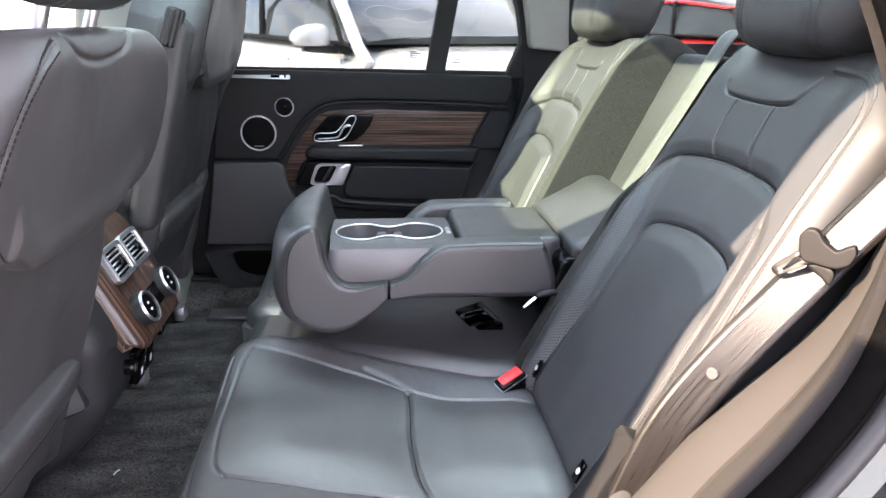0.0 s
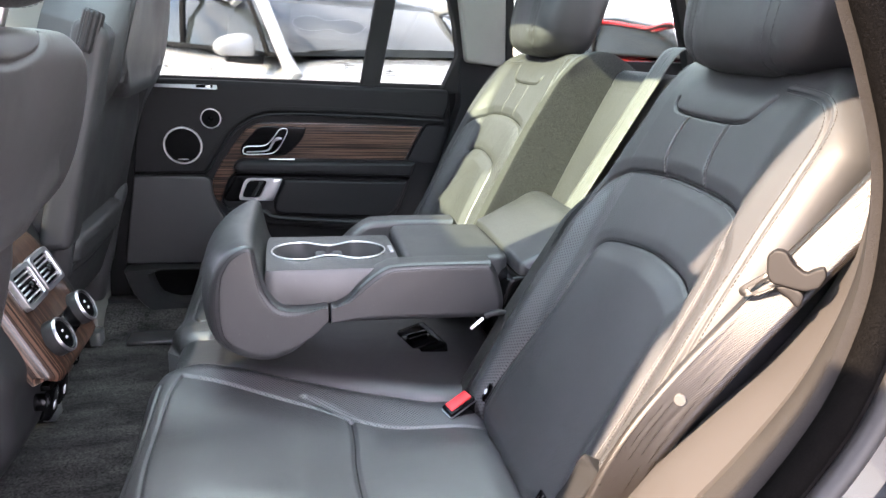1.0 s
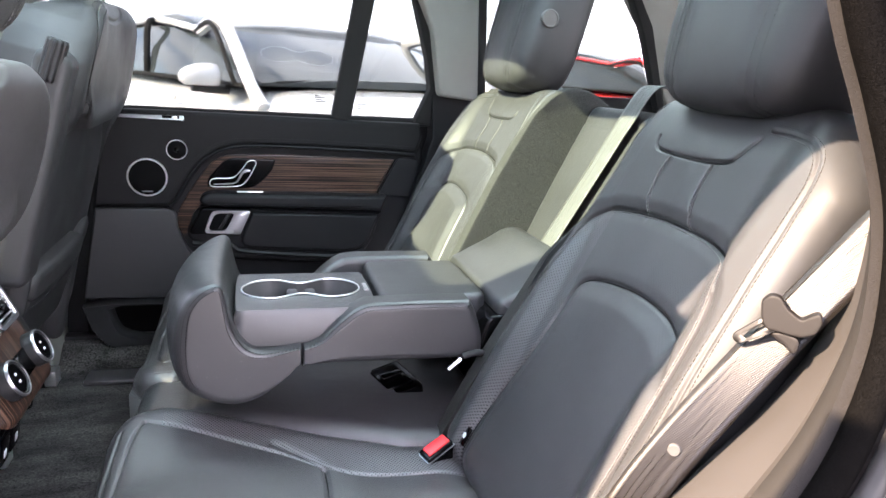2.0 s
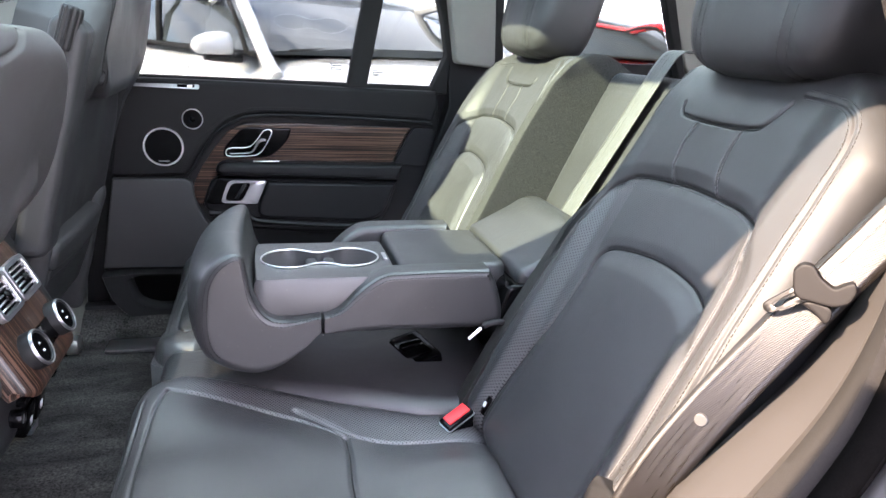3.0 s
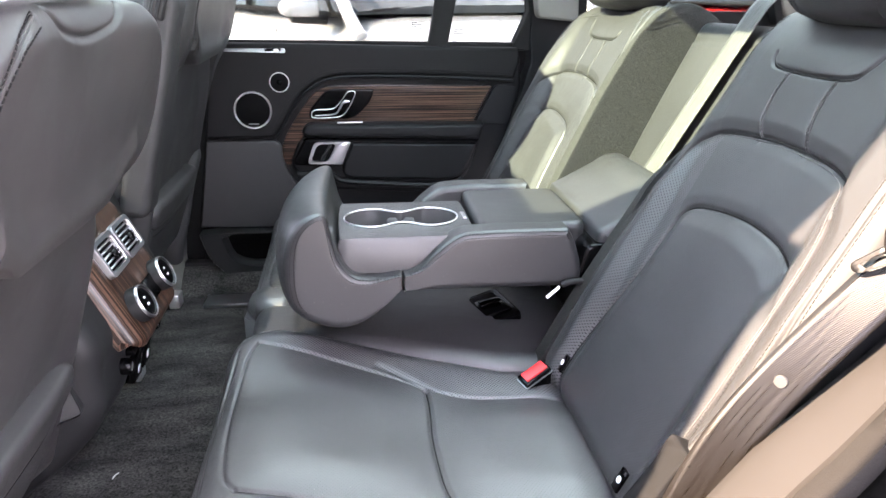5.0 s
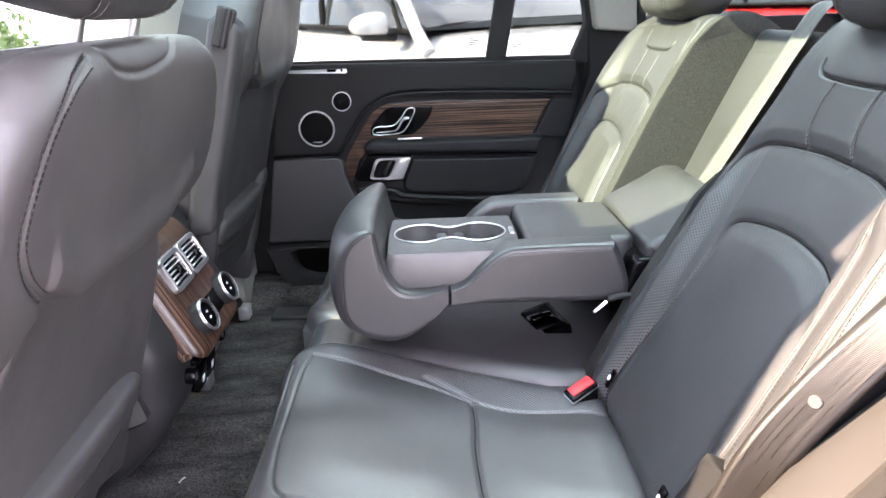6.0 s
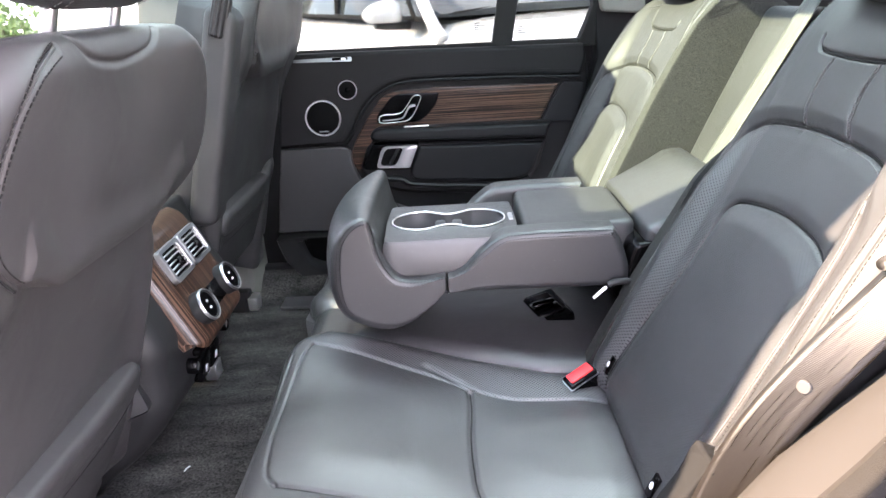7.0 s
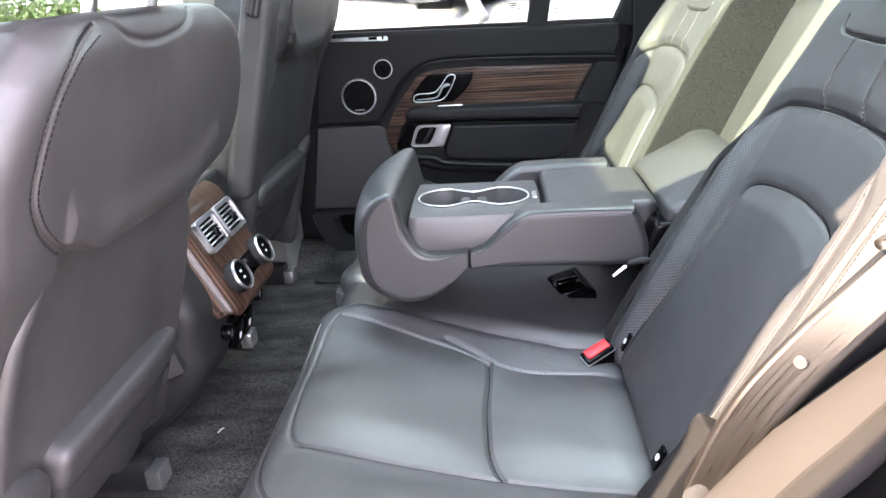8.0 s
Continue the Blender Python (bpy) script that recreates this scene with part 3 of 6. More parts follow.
tagged(part("wall_near_door", box(-1.62, -0.64, 0.36, 0.44, 0.55, 1.33, 0.01), DOOR_DARK, None), "black near front door trim", "car door", kind="structure")
plate("wall_near_pillar", rounded([(-0.64, 0.60), (-0.45, 0.60), (-0.438, 1.34), (-0.36, 1.82), (-0.62, 1.82), (-0.555, 1.34)], 0.02), lambda a, b, d: (a, 0.44 + d, b), 0.06, TRIM_GREY, 0.010, label="pale grey near centre pillar", category="trim panel")
tagged(part("wall_near_header", box(-1.05, -0.60, 0.466, 0.476, 1.785, 1.85, 0.003), RUBBER, None), "black window frame of the near front door", "window frame", kind="structure")
plate("window_near_front", [(-1.35, 1.325), (-0.60, 1.325), (-0.58, 1.80), (-1.02, 1.80)], lambda a, b, d: (a, 0.43 + d, b), 0.004, FRONT_GLASS, label="tinted front door window", category="window")
tagged(part("wall_far_front_door", box(-1.62, -0.66, 1.90, 1.96, 0.60, 1.335, 0.012), DOOR_DARK, None), "black far front door trim", "car door", kind="structure")
plate("window_far_front", [(-1.35, 1.33), (-0.66, 1.33), (-0.58, 1.80), (-1.02, 1.80)], lambda a, b, d: (a, 1.93 + d, b), 0.004, FRONT_GLASS, label="tinted far front door window", category="window")
# the near rear door, standing open: panel, window frame and dark glass
def on_open_door(a, b, d):
    lean = 0.135 * (b - 1.60)
    return (-0.40 + 0.42 * (a + lean) + 0.91 * d, 0.288 - 0.91 * (a + lean) + 0.42 * d, b)


plate("door_near_rear", [(0.0, 0.58), (0.86, 0.58), (0.95, 0.80), (0.98, 1.32), (0.0, 1.32)], on_open_door, -0.09, DOOR_DARK, 0.012, label="black trim of the open near rear door", category="car door")
for nm, pl in (("trim_door_frame", [(0.0, 1.315), (0.055, 1.315), (0.055, 1.82), (0.0, 1.82)]), ("trim_door_frame.001", [(0.92, 1.315), (0.98, 1.315), (0.80, 1.82), (0.74, 1.82)]), ("trim_door_frame.002", [(0.05, 1.765), (0.775, 1.765), (0.755, 1.82), (0.05, 1.82)])):
    plate(nm, pl, on_open_door, -0.04, RUBBER, 0.004, label="black window frame of the open door", category="window frame")
plate("window_near_rear", [(0.05, 1.30), (0.935, 1.30), (0.755, 1.78), (0.05, 1.78)], lambda a, b, d: on_open_door(a, b, d - 0.02), 0.004, CLEAR_GLASS, label="dark-tinted window of the open door", category="window")
# load space behind the seats, front bulkhead
plate("window_rear", [(0.47, 1.37), (1.88, 1.37), (1.80, 1.87), (0.55, 1.87)], lambda a, b, d: (1.70 + d - 0.5 * (b - 1.37), a, b), 0.004, CLEAR_GLASS, label="dark-tinted tailgate window", category="window")
plate("wall_rear", [(0.45, 0.60), (1.90, 0.60), (1.90, 1.38), (0.45, 1.38)], lambda a, b, d: (1.72 + d, a, b), 0.06, DOOR_DARK, label="black tailgate trim", category="trim panel")
tagged(part("floor_rear", box(0.62, 1.72, 0.46, 1.9, 0.95, 1.0), CARPET, None), "dark carpeted load floor", "carpet", kind="structure")
plate("wall_front", [(0.45, 0.60), (1.90, 0.60), (1.90, 1.30), (0.45, 1.30)], lambda a, b, d: (-1.75 + d, a, b), 0.06, DOOR_DARK, label="black dashboard bulkhead", category="trim panel")

# ---------------------------------------------------------------- far rear door
def ring(centre, r0, r1, y, out):
    """A rounded trim ring that faces the cabin, proud by out."""
    m = Matrix.Translation((centre[0], y, centre[1])) @ Matrix.Rotation(radians(90), 4, "X")
    prof = [(r0, 0.0), (r0, out * 0.7), ((r0 * 2 + r1) / 3, out), ((r0 + 2 * r1) / 3, out), (r1, out * 0.6), (r1, 0.0)]
    bm = bmesh.new()
    n = 48
    rings = [[bm.verts.new(m @ Vector((r * math.cos(k), r * math.sin(k), h))) for k in np.arange(n) * 2 * math.pi / n] for r, h in prof]
    for a, b in zip(rings, rings[1:]):
        for k in range(n):
            bm.faces.new((a[k - 1], a[k], b[k], b[k - 1]))
    return bm


def disc(centre, r, y, out, dome=0.0):
    m = Matrix.Translation((centre[0], y, centre[1])) @ Matrix.Rotation(radians(90), 4, "X")
    return lathe([(r, 0.0), (r, out), (r * 0.66, out + dome * 0.6), (r * 0.33, out + dome * 0.9), (0.001, out + dome)], m, 40)


def build_far_door():
    door = empty("car_door", (0, FARY, 0.7), label="closed black rear car door with dark wood trim", category="car door")
    P = XZ(FARY)
    # carrier panel
    base = rounded([(-0.425, 0.74), (-0.36, 0.70), (0.16, 0.70), (0.30, 0.86), (0.385, 1.05), (0.405, 1.25), (0.39, 1.335), (-0.36, 1.345), (-0.385, 1.12), (-0.425, 0.88)], [0.05, 0.05, 0.05, 0.05, 0.05, 0.03, 0.008, 0.008, 0.05, 0.02])
    part("door_panel", slab(base, XZ(FARY), 0.05, 0.008, 3), DOOR_DARK, door)
    # upper panel: window sill and speaker field in one, ending in a rolled lip over the wood
    sweep = catmull([(0.380, 1.2585), (0.22, 1.266), (0.061, 1.2705), (-0.03, 1.2705), (-0.075, 1.266), (-0.112, 1.253), (-0.152, 1.223), (-0.18, 1.183), (-0.208, 1.137), (-0.222, 1.121)], 6)
    upper = [Vector(q) for q in sweep] + [Vector(q) for q in ((-0.385, 1.1185), (-0.378, 1.20), (-0.365, 1.30), (-0.360, 1.3485), (-0.2, 1.3465), (0.0, 1.342), (0.2, 1.337), (0.386, 1.334), (0.394, 1.30))]
    part("upper_panel", slab(upper, XZ(FARY - 0.022), 0.03, 0.009, 4), DOOR_DARK, door, "black soft-touch upper door panel")
    part("trim_lip", tube([(x, FARY - 0.0135, z) for x, z in beside(sweep, 0.003)], 0.0045, 8), LEATHER_DOOR, door)
    wood = rounded([(-0.085, 1.2450), (0.041, 1.2475), (0.326, 1.240), (0.277, 1.149), (-0.120, 1.150), (-0.150, 1.125), (-0.175, 1.065), (-0.188, 1.045), (-0.204, 1.060), (-0.206, 1.095), (-0.195, 1.120), (-0.178, 1.150), (-0.150, 1.190), (-0.119, 1.230)], [0.02, 0.02, 0.005, 0.005, 0.02, 0.02, 0.01, 0.008, 0.01, 0.02, 0.02, 0.02, 0.02, 0.02], 5)
    ob = part("wood_trim", slab(wood, XZ(FARY - 0.008), 0.012, 0.002, 2), WOOD, door, "glossy dark wood veneer inlay")
    lay_uv(ob, lambda p: (p.x, p.z))
    tri = rounded([(0.334, 1.243), (0.390, 1.241), (0.37, 1.145), (0.283, 1.147)], 0.012, 7)
    part("end_cap", slab(tri, XZ(FARY - 0.011), 0.012, 0.0015), LEATHER_DOOR, door)
    # latch handle in its gloss black bezel
    bez = rounded([(-0.133, 1.165), (-0.029, 1.163), (-0.004, 1.180), (0.021, 1.209), (0.029, 1.236), (-0.075, 1.238), (-0.093, 1.231), (-0.132, 1.187)], [0.012, 0.02, 0.02, 0.02, 0.006, 0.015, 0.01, 0.012])
    bz = part("handle_bezel", slab(bez, XZ(FARY - 0.0125), 0.012, 0.003, 2), PIANO, door, "gloss black handle recess")
    loop = catmull([(-0.126, 1.172), (-0.124, 1.184), (-0.110, 1.1885), (-0.088, 1.1885), (-0.070, 1.192), (-0.058, 1.203), (-0.047, 1.217), (-0.037, 1.230), (-0.024, 1.233), (-0.018, 1.227), (-0.024, 1.212), (-0.035, 1.192), (-0.047, 1.177), (-0.062, 1.170), (-0.095, 1.168), (-0.115, 1.168)], 6, True)
    part("door_handle", tube([(x, FARY - 0.019, z) for x, z in loop], 0.0013, 8, True), CHROME, bz, "thin chrome outline of the handle recess")
    lever = catmull([(-0.118, 1.1745), (-0.085, 1.1760), (-0.066, 1.1800), (-0.057, 1.1920), (-0.050, 1.2040), (-0.040, 1.2090), (-0.032, 1.2080)], 6)
    part("handle_lever", tube([(x, FARY - 0.022 - 0.004 * float(sstep(x, -0.1, -0.05)), z) for x, z in lever], np.interp(np.linspace(0, 1, len(lever)), [0, 0.5, 0.8, 1], [0.0012, 0.0026, 0.0044, 0.0026]), 10), SATIN, bz, "satin silver door lever")
    # arm pad with its stitched lower edge
    pad = rounded([(-0.152, 1.136), (-0.146, 1.150), (-0.128, 1.158), (0.305, 1.152), (0.291, 1.112), (-0.140, 1.124)], [0.006, 0.01, 0.02, 0.006, 0.006, 0.02])
    part("arm_pad", slab(pad, XZ(FARY - 0.048), 0.05, 0.013, 5), LEATHER_DOOR, door, "black padded leather armrest")
    part("pad_light", box(-0.064, -0.002, FARY - 0.040, FARY - 0.034, 1.1575, 1.1605, 0.001), CHROME, door, "thin chrome strip")
    # pull cup, pocket panel and the ledges under it
    ledge = rounded([(-0.160, 1.118), (0.296, 1.108), (0.268, 1.020), (0.235, 0.985), (0.15, 0.968), (-0.075, 0.985), (-0.140, 1.005), (-0.188, 1.048)], [0.02, 0.006, 0.03, 0.03, 0.04, 0.04, 0.04, 0.02])
    part("pocket_surround", slab(ledge, XZ(FARY - 0.020), 0.03, 0.008, 3), LEATHER_DOOR, door)
    part("pocket_ledge", tube([(x, FARY - 0.028, z) for x, z in catmull([(-0.17, 1.030), (-0.085, 1.024), (-0.055, 1.009), (0.05, 0.999), (0.19, 0.992), (0.25, 1.005)], 6)], 0.008, 8), LEATHER_DOOR, door)
    part("cup_bezel", slab(rounded([(-0.147, 1.117), (-0.031, 1.1135), (-0.058, 1.049), (-0.172, 1.052), (-0.178, 1.062)], 0.006), XZ(FARY - 0.030), 0.02, 0.004), PIANO, door, "gloss black bezel round the pull handle")
    face = rounded([(-0.029, 1.108), (0.286, 1.101), (0.258, 1.029), (0.235, 1.010), (0.198, 1.005), (-0.036, 1.016), (-0.055, 1.026), (-0.056, 1.048)], [0.004, 0.006, 0.02, 0.02, 0.02, 0.015, 0.012, 0.01])
    part("pocket_face", slab(face, XZ(FARY - 0.036), 0.02, 0.008, 3), LEATHER_DOOR, door, "black leather pocket panel")
    outer = rounded([(-0.124, 1.1115), (-0.032, 1.111), (-0.057, 1.0535), (-0.143, 1.0565)], [0.015, 0.003, 0.003, 0.012], 5)
    inner = rounded([(-0.116, 1.106), (-0.069, 1.106), (-0.092, 1.0615), (-0.134, 1.0625)], [0.013, 0.010, 0.010, 0.012], 5)
    cup = part("pull_cup", frame_between(outer, inner, FARY - 0.039, FARY - 0.030), SATIN, door, "satin silver pull handle surround")
    part("pull_recess", slab([Vector(q) for q in inner], XZ(FARY - 0.0315), 0.004), MESH_BLACK, door)
    part("pull_grip", tube([(-0.083, FARY - 0.034, 1.104), (-0.107, FARY - 0.034, 1.064)], 0.004, 8), PLASTIC, cup)
    # lower door panel and bin
    grey = [(-0.385, 1.1145), (-0.226, 1.1145)] + [tuple(q) for q in catmull([(-0.2205, 1.113), (-0.208, 1.102), (-0.203, 1.068), (-0.193, 1.036), (-0.17, 0.999), (-0.12, 0.962), (-0.04, 0.930), (0.10, 0.902)], 6)] + [(0.10, 0.887), (-0.2, 0.889), (-0.421, 0.8945)]
    part("lower_panel", slab([Vector(q) for q in grey], XZ(FARY - 0.024), 0.03, 0.005, 3), DOOR_GREY, door, "grey grained plastic lower panel")
    low2 = rounded([(-0.424, 0.889), (0.18, 0.880), (0.24, 0.82), (0.12, 0.735), (-0.29, 0.735), (-0.365, 0.772), (-0.405, 0.82)], [0.006, 0.02, 0.04, 0.05, 0.04, 0.04, 0.04], 6)
    hole = rounded([(-0.362, 0.884), (0.10, 0.878), (0.10, 0.81), (-0.29, 0.797), (-0.340, 0.812), (-0.354, 0.845)], [0.004, 0.02, 0.02, 0.02, 0.02, 0.02], 6)
    part("door_bin", frame_between(low2, hole, FARY - 0.055, FARY), PLASTIC, door, "black plastic door bin")
    part("bin_liner", slab(hole, XZ(FARY - 0.010), 0.004), MESH_BLACK, door)
    # speakers
    for nm, c, r in (("woofer", (-0.2665, 1.1900), 0.0455), ("tweeter", (-0.1985, 1.2560), 0.0240)):
        sp = part(nm, disc(c, r * 0.9, FARY - 0.0202, 0.004, 0.003), MESH_BLACK, door, "round black speaker cloth")
        part("speaker_ring", ring(c, r * 0.90, r, FARY - 0.0202, 0.007), CHROME, sp, "chrome ring")
        if nm == "woofer":
            part("badge", box(c[0] - 0.012, c[0] + 0.012, FARY - 0.0297, FARY - 0.0267, c[1] - 0.0345, c[1] - 0.0315), SATIN, sp)
        else:
            part("dome", disc(c, r * 0.28, FARY - 0.0252, 0.002, 0.004), PIANO, sp)
    # lock slider strip on the roll
    st = part("lock_strip", slab(rounded([(-0.325, 1.3285), (-0.180, 1.3245), (-0.180, 1.337), (-0.325, 1.341)], 0.004), lambda a, b, d: (a, FARY - 0.0265 + d + (b - 1.328) * 0.6, b), 0.012, 0.002), SATIN, door, "satin silver lock strip")
    part("lock_slot", box(-0.228, -0.190, FARY - 0.0262, FARY - 0.012, 1.3280, 1.3350, 0.001), PIANO, st)
    part("lock_slider", box(-0.206, -0.195, FARY - 0.0290, FARY - 0.012, 1.3290, 1.3340, 0.001), CHROME, st)
    # window frame: divider bar, rear edge, top and panes
    W = XZ(1.935, 0.3)
    part("window_divider", slab([(0.163, 1.325), (0.213, 1.325), (0.275, 1.76), (0.228, 1.76)], W, 0.03, 0.004), RUBBER, door, "black window divider bar")
    part("window_frame", slab(rounded([(0.372, 1.325), (0.44, 1.325), (0.455, 1.40), (0.44, 1.50), (0.36, 1.76), (0.30, 1.76), (0.39, 1.50), (0.408, 1.42)], 0.008), XZ(1.925, 0.3), 0.04, 0.005), RUBBER, door, "black window frame with rubber seal")
    part("window_frame", slab([(-0.45, 1.325), (-0.43, 1.325), (-0.39, 1.76), (-0.43, 1.76)], W, 0.04, 0.004), RUBBER, door, "black window frame")
    for x0, z0 in ((0.123, 1.379), (0.226, 1.366)):
        for k in range(4):
            part("glass_mark", box(x0, x0 + (0.028, 0.020, 0.028, 0.016)[k], 1.916, 1.9165, z0 + 0.0045 * k, z0 + 0.0045 * k + 0.0022), RUBBER, door)
    part("window_seal", slab([(-0.44, 1.340), (0.38, 1.330), (0.38, 1.345), (-0.44, 1.355)], XZ(1.930), 0.02, 0.003), RUBBER, door, "black rubber window seal")
    for pl in ([(-0.44, 1.33), (0.195, 1.33), (0.25, 1.75), (-0.40, 1.75)], [(0.20, 1.33), (0.41, 1.33), (0.42, 1.45), (0.33, 1.75), (0.256, 1.75)]):
        part("pane", slab(pl, XZ(1.948, 0.3), 0.004), CLEAR_GLASS, door, "clear window glass")
    # threads along the roll and the pad
    lines = [beside(sweep, -0.010), beside(sweep, -0.016)]
    link_mesh("stitching", stitch_mesh("stitching", lines, lambda a, b, w=0.0: (a, FARY - 0.022 - w, b), 0.0055, 0.0040, 0.0009), THREAD_DARK, door)["kind"] = "stuff"
    line = [np.array([(-0.13, 1.131), (0.1, 1.126), (0.285, 1.121)])]
    link_mesh("stitching", stitch_mesh("stitching", line, lambda a, b, w=0.0: (a, FARY - 0.0480 - w, b), 0.006, 0.004, 0.0008), THREAD, door)["kind"] = "stuff"
    return door


def lay_uv(ob, f):
    me = ob.data
    lay = me.uv_layers.new(name="UVMap")
    for lp in me.loops:
        lay.data[lp.index].uv = f(me.vertices[lp.vertex_index].co)


def resample(poly, n):
    p = np.array([tuple(q) for q in poly], float)
    q = np.vstack([p, p[:1]])
    s = np.concatenate([[0], np.cumsum(np.hypot(*np.diff(q, axis=0).T))])
    t = np.linspace(0, s[-1], n, endpoint=False)
    return np.stack([np.interp(t, s, q[:, 0]), np.interp(t, s, q[:, 1])], -1)


def by_angle(poly, n, c):
    """Points of a star-shaped outline at even angles about c."""
    p = resample(poly, 720)
    ang = np.unwrap(np.arctan2(p[:, 1] - c[1], p[:, 0] - c[0]))
    if ang[-1] < ang[0]:
        p, ang = p[::-1], ang[::-1]
    r = np.hypot(p[:, 0] - c[0], p[:, 1] - c[1])
    k = ang[0] + (np.arange(n) / n * 2 * np.pi - ang[0]) % (2 * np.pi)
    order = np.argsort(ang)
    rr = np.interp(k, np.concatenate([ang[order], [ang[order][0] + 2 * np.pi]]), np.concatenate([r[order], [r[order][0]]]))
    th = np.arange(n) / n * 2 * np.pi
    return np.stack([c[0] + rr * np.cos(th), c[1] + rr * np.sin(th)], -1)


def frame_between(outer, inner, y_front, y_back, n=96, place=None):
    """A plate with a hole: rounded face between two outlines, with outer and inner walls."""
    place = place or (lambda a, b, d: (a, d, b))
    c = np.mean(resample(inner, 200), 0)
    o, i = by_angle(outer, n, c), by_angle(inner, n, c)
    e = 0.15
    rings = [(o, y_back), (o, y_front * (1 - e) + y_back * e), (o * 0.93 + i * 0.07, y_front), (o * 0.1 + i * 0.9, y_front), (i, y_front * (1 - e) + y_back * e), (i, y_back)]
    bm = bmesh.new()
    vs = [[bm.verts.new(place(q[0], q[1], d)) for q in r] for r, d in rings]
    for a, b in zip(vs, vs[1:]):
        for k in range(n):
            bm.faces.new((a[k - 1], a[k], b[k], b[k - 1]))
    return bm


build_far_door()

# ---------------------------------------------------------------- rear seats
BACK_V = np.array([0.459, 0.0, 0.8885])
BACK_N = np.array([-0.8885, 0.0, 0.459])
SEATY = 0.815


def flat_line(pts, n=8):
    return catmull(pts, n)


def build_rear_seat(sgn, label):
    cy = SEATY if sgn > 0 else 2 * YC - SEATY
    seat = empty("passenger_seat", (0.1, cy, 0.745), label=label, category="car seat", group="rear seats")
    arch = flat_line([(0.19, 0.0), (0.188, 0.076), (0.194, 0.12), (0.184, 0.20), (0.174, 0.26), (0.158, 0.335), (0.143, 0.378), (0.122, 0.400), (0.09, 0.410), (0.01, 0.417), (-0.075, 0.414), (-0.112, 0.407), (-0.136, 0.394), (-0.156, 0.374), (-0.168, 0.350), (-0.173, 0.31), (-0.175, 0.25), (-0.174, 0.18), (-0.170, 0.12), (-0.160, 0.0)])
    pil = flat_line([(0.128, 0.0), (0.129, 0.07), (0.121, 0.139), (0.105, 0.20), (0.096, 0.262), (0.089, 0.300), (0.06, 0.318), (-0.02, 0.329), (-0.085, 0.325), (-0.119, 0.312), (-0.148, 0.292), (-0.170, 0.262), (-0.1745, 0.21), (-0.171, 0.12), (-0.161, 0.0)])
    pil_seam = pil[pil[:, 0] > -0.124]
    up1, up2 = flat_line([(0.033, 0.411), (0.043, 0.43), (0.050, 0.457), (0.051, 0.474), (0.047, 0.490)]), flat_line([(-0.050, 0.412), (-0.042, 0.428), (-0.034, 0.451), (-0.032, 0.472), (-0.034, 0.490)])
    flap = flat_line([(0.096, 0.512), (0.090, 0.500), (0.072, 0.494), (0.0, 0.491), (-0.05, 0.495), (-0.066, 0.506), (-0.078, 0.528)])
    edge = flat_line([(-0.181, 0.0), (-0.183, 0.10), (-0.187, 0.147), (-0.194, 0.179), (-0.198, 0.238), (-0.199, 0.30), (-0.199, 0.405), (-0.197, 0.447), (-0.190, 0.495), (-0.170, 0.522), (-0.130, 0.536), (-0.085, 0.541)])
    edge_in = flat_line([(0.203, 0.02), (0.194, 0.2), (0.175, 0.38), (0.168, 0.50), (0.14, 0.56)])

    def u0(v):
        return -0.208 - 0.018 * sstep(v, 0.18, 0.36) + 0.085 * sstep(v, 0.48, 0.60)

    def u1(v):
        return 0.213 - 0.030 * sstep(v, 0.05, 0.45) - 0.020 * sstep(v, 0.53, 0.60)

    def h(u, v):
        w = 0.024 * sstep(-u, 0.118, 0.168) * sstep(v, -0.05, 0.12) * (1 - 0.5 * sstep(v, 0.38, 0.54))
        inner = 0.014 * sstep(u, 0.118, 0.150) - 0.009 * sstep(u, 0.150, 0.205) if sgn > 0 else 0.006 * sstep(u, 0.12, 0.195)
        w = w + inner * (1 - 0.6 * sstep(v, 0.36, 0.54))
        inp, ina = inside(u, v, pil), inside(u, v, arch)
        dp, da = near_line(u, v, pil), near_line(u, v, arch)
        w = w + np.where(inp, 0.008 * sstep(dp, 0, 0.030), 0) + np.where(ina & ~inp, 0.0025 * sstep(np.minimum(dp, da), 0, 0.018), 0)
        w = w + np.where(~ina, 0.005 * sstep(da, 0, 0.02), 0)
        for ln, dpt, wid in ((pil_seam, 0.0042, 0.0022), (arch, 0.0065, 0.0020), (up1, 0.0014, 0.003), (up2, 0.0014, 0.003), (flap, 0.0050, 0.0018), (edge, 0.0020, 0.0018), (edge_in, 0.0045, 0.0016)):
            w = w - dpt * np.exp(-(near_line(u, v, ln) / wid) ** 2)
        infl = np.exp(-((u - 0.01) / 0.07) ** 4) * sstep(v, 0.492, 0.50) * (1 - sstep(v, 0.53, 0.56))
        w = w - (0.022 if sgn > 0 else 0.0) * sstep(u, 0.115, 0.185) * sstep(v, 0.30, 0.40)      # the shoulder rounds off
        return w + 0.001 * infl - 0.018 * sstep(v, 0.5, 0.6) + 0.0012 * np.sin(37 * u + 9 * v) * np.sin(23 * v - 11 * u)

    def zone(u, v):
        inp, ina = inside(u, v, pil), inside(u, v, arch)
        z = np.where(ina, np.where(inp | ((u < 0.098) & (u > -0.132)), 2, np.where(u < -0.158, 0, 1)), 0)
        rim_at = np.interp(v, [0.0, 0.12, 0.2, 0.26, 0.335, 0.40, 0.5, 0.58], [0.196, 0.200, 0.188, 0.178, 0.163, 0.172, 0.170, 0.150])
        # near seat only: dark cloth rim, blackened further for the shadowed gap beside it
        return np.where((u > rim_at) & (sgn > 0), 3, z)

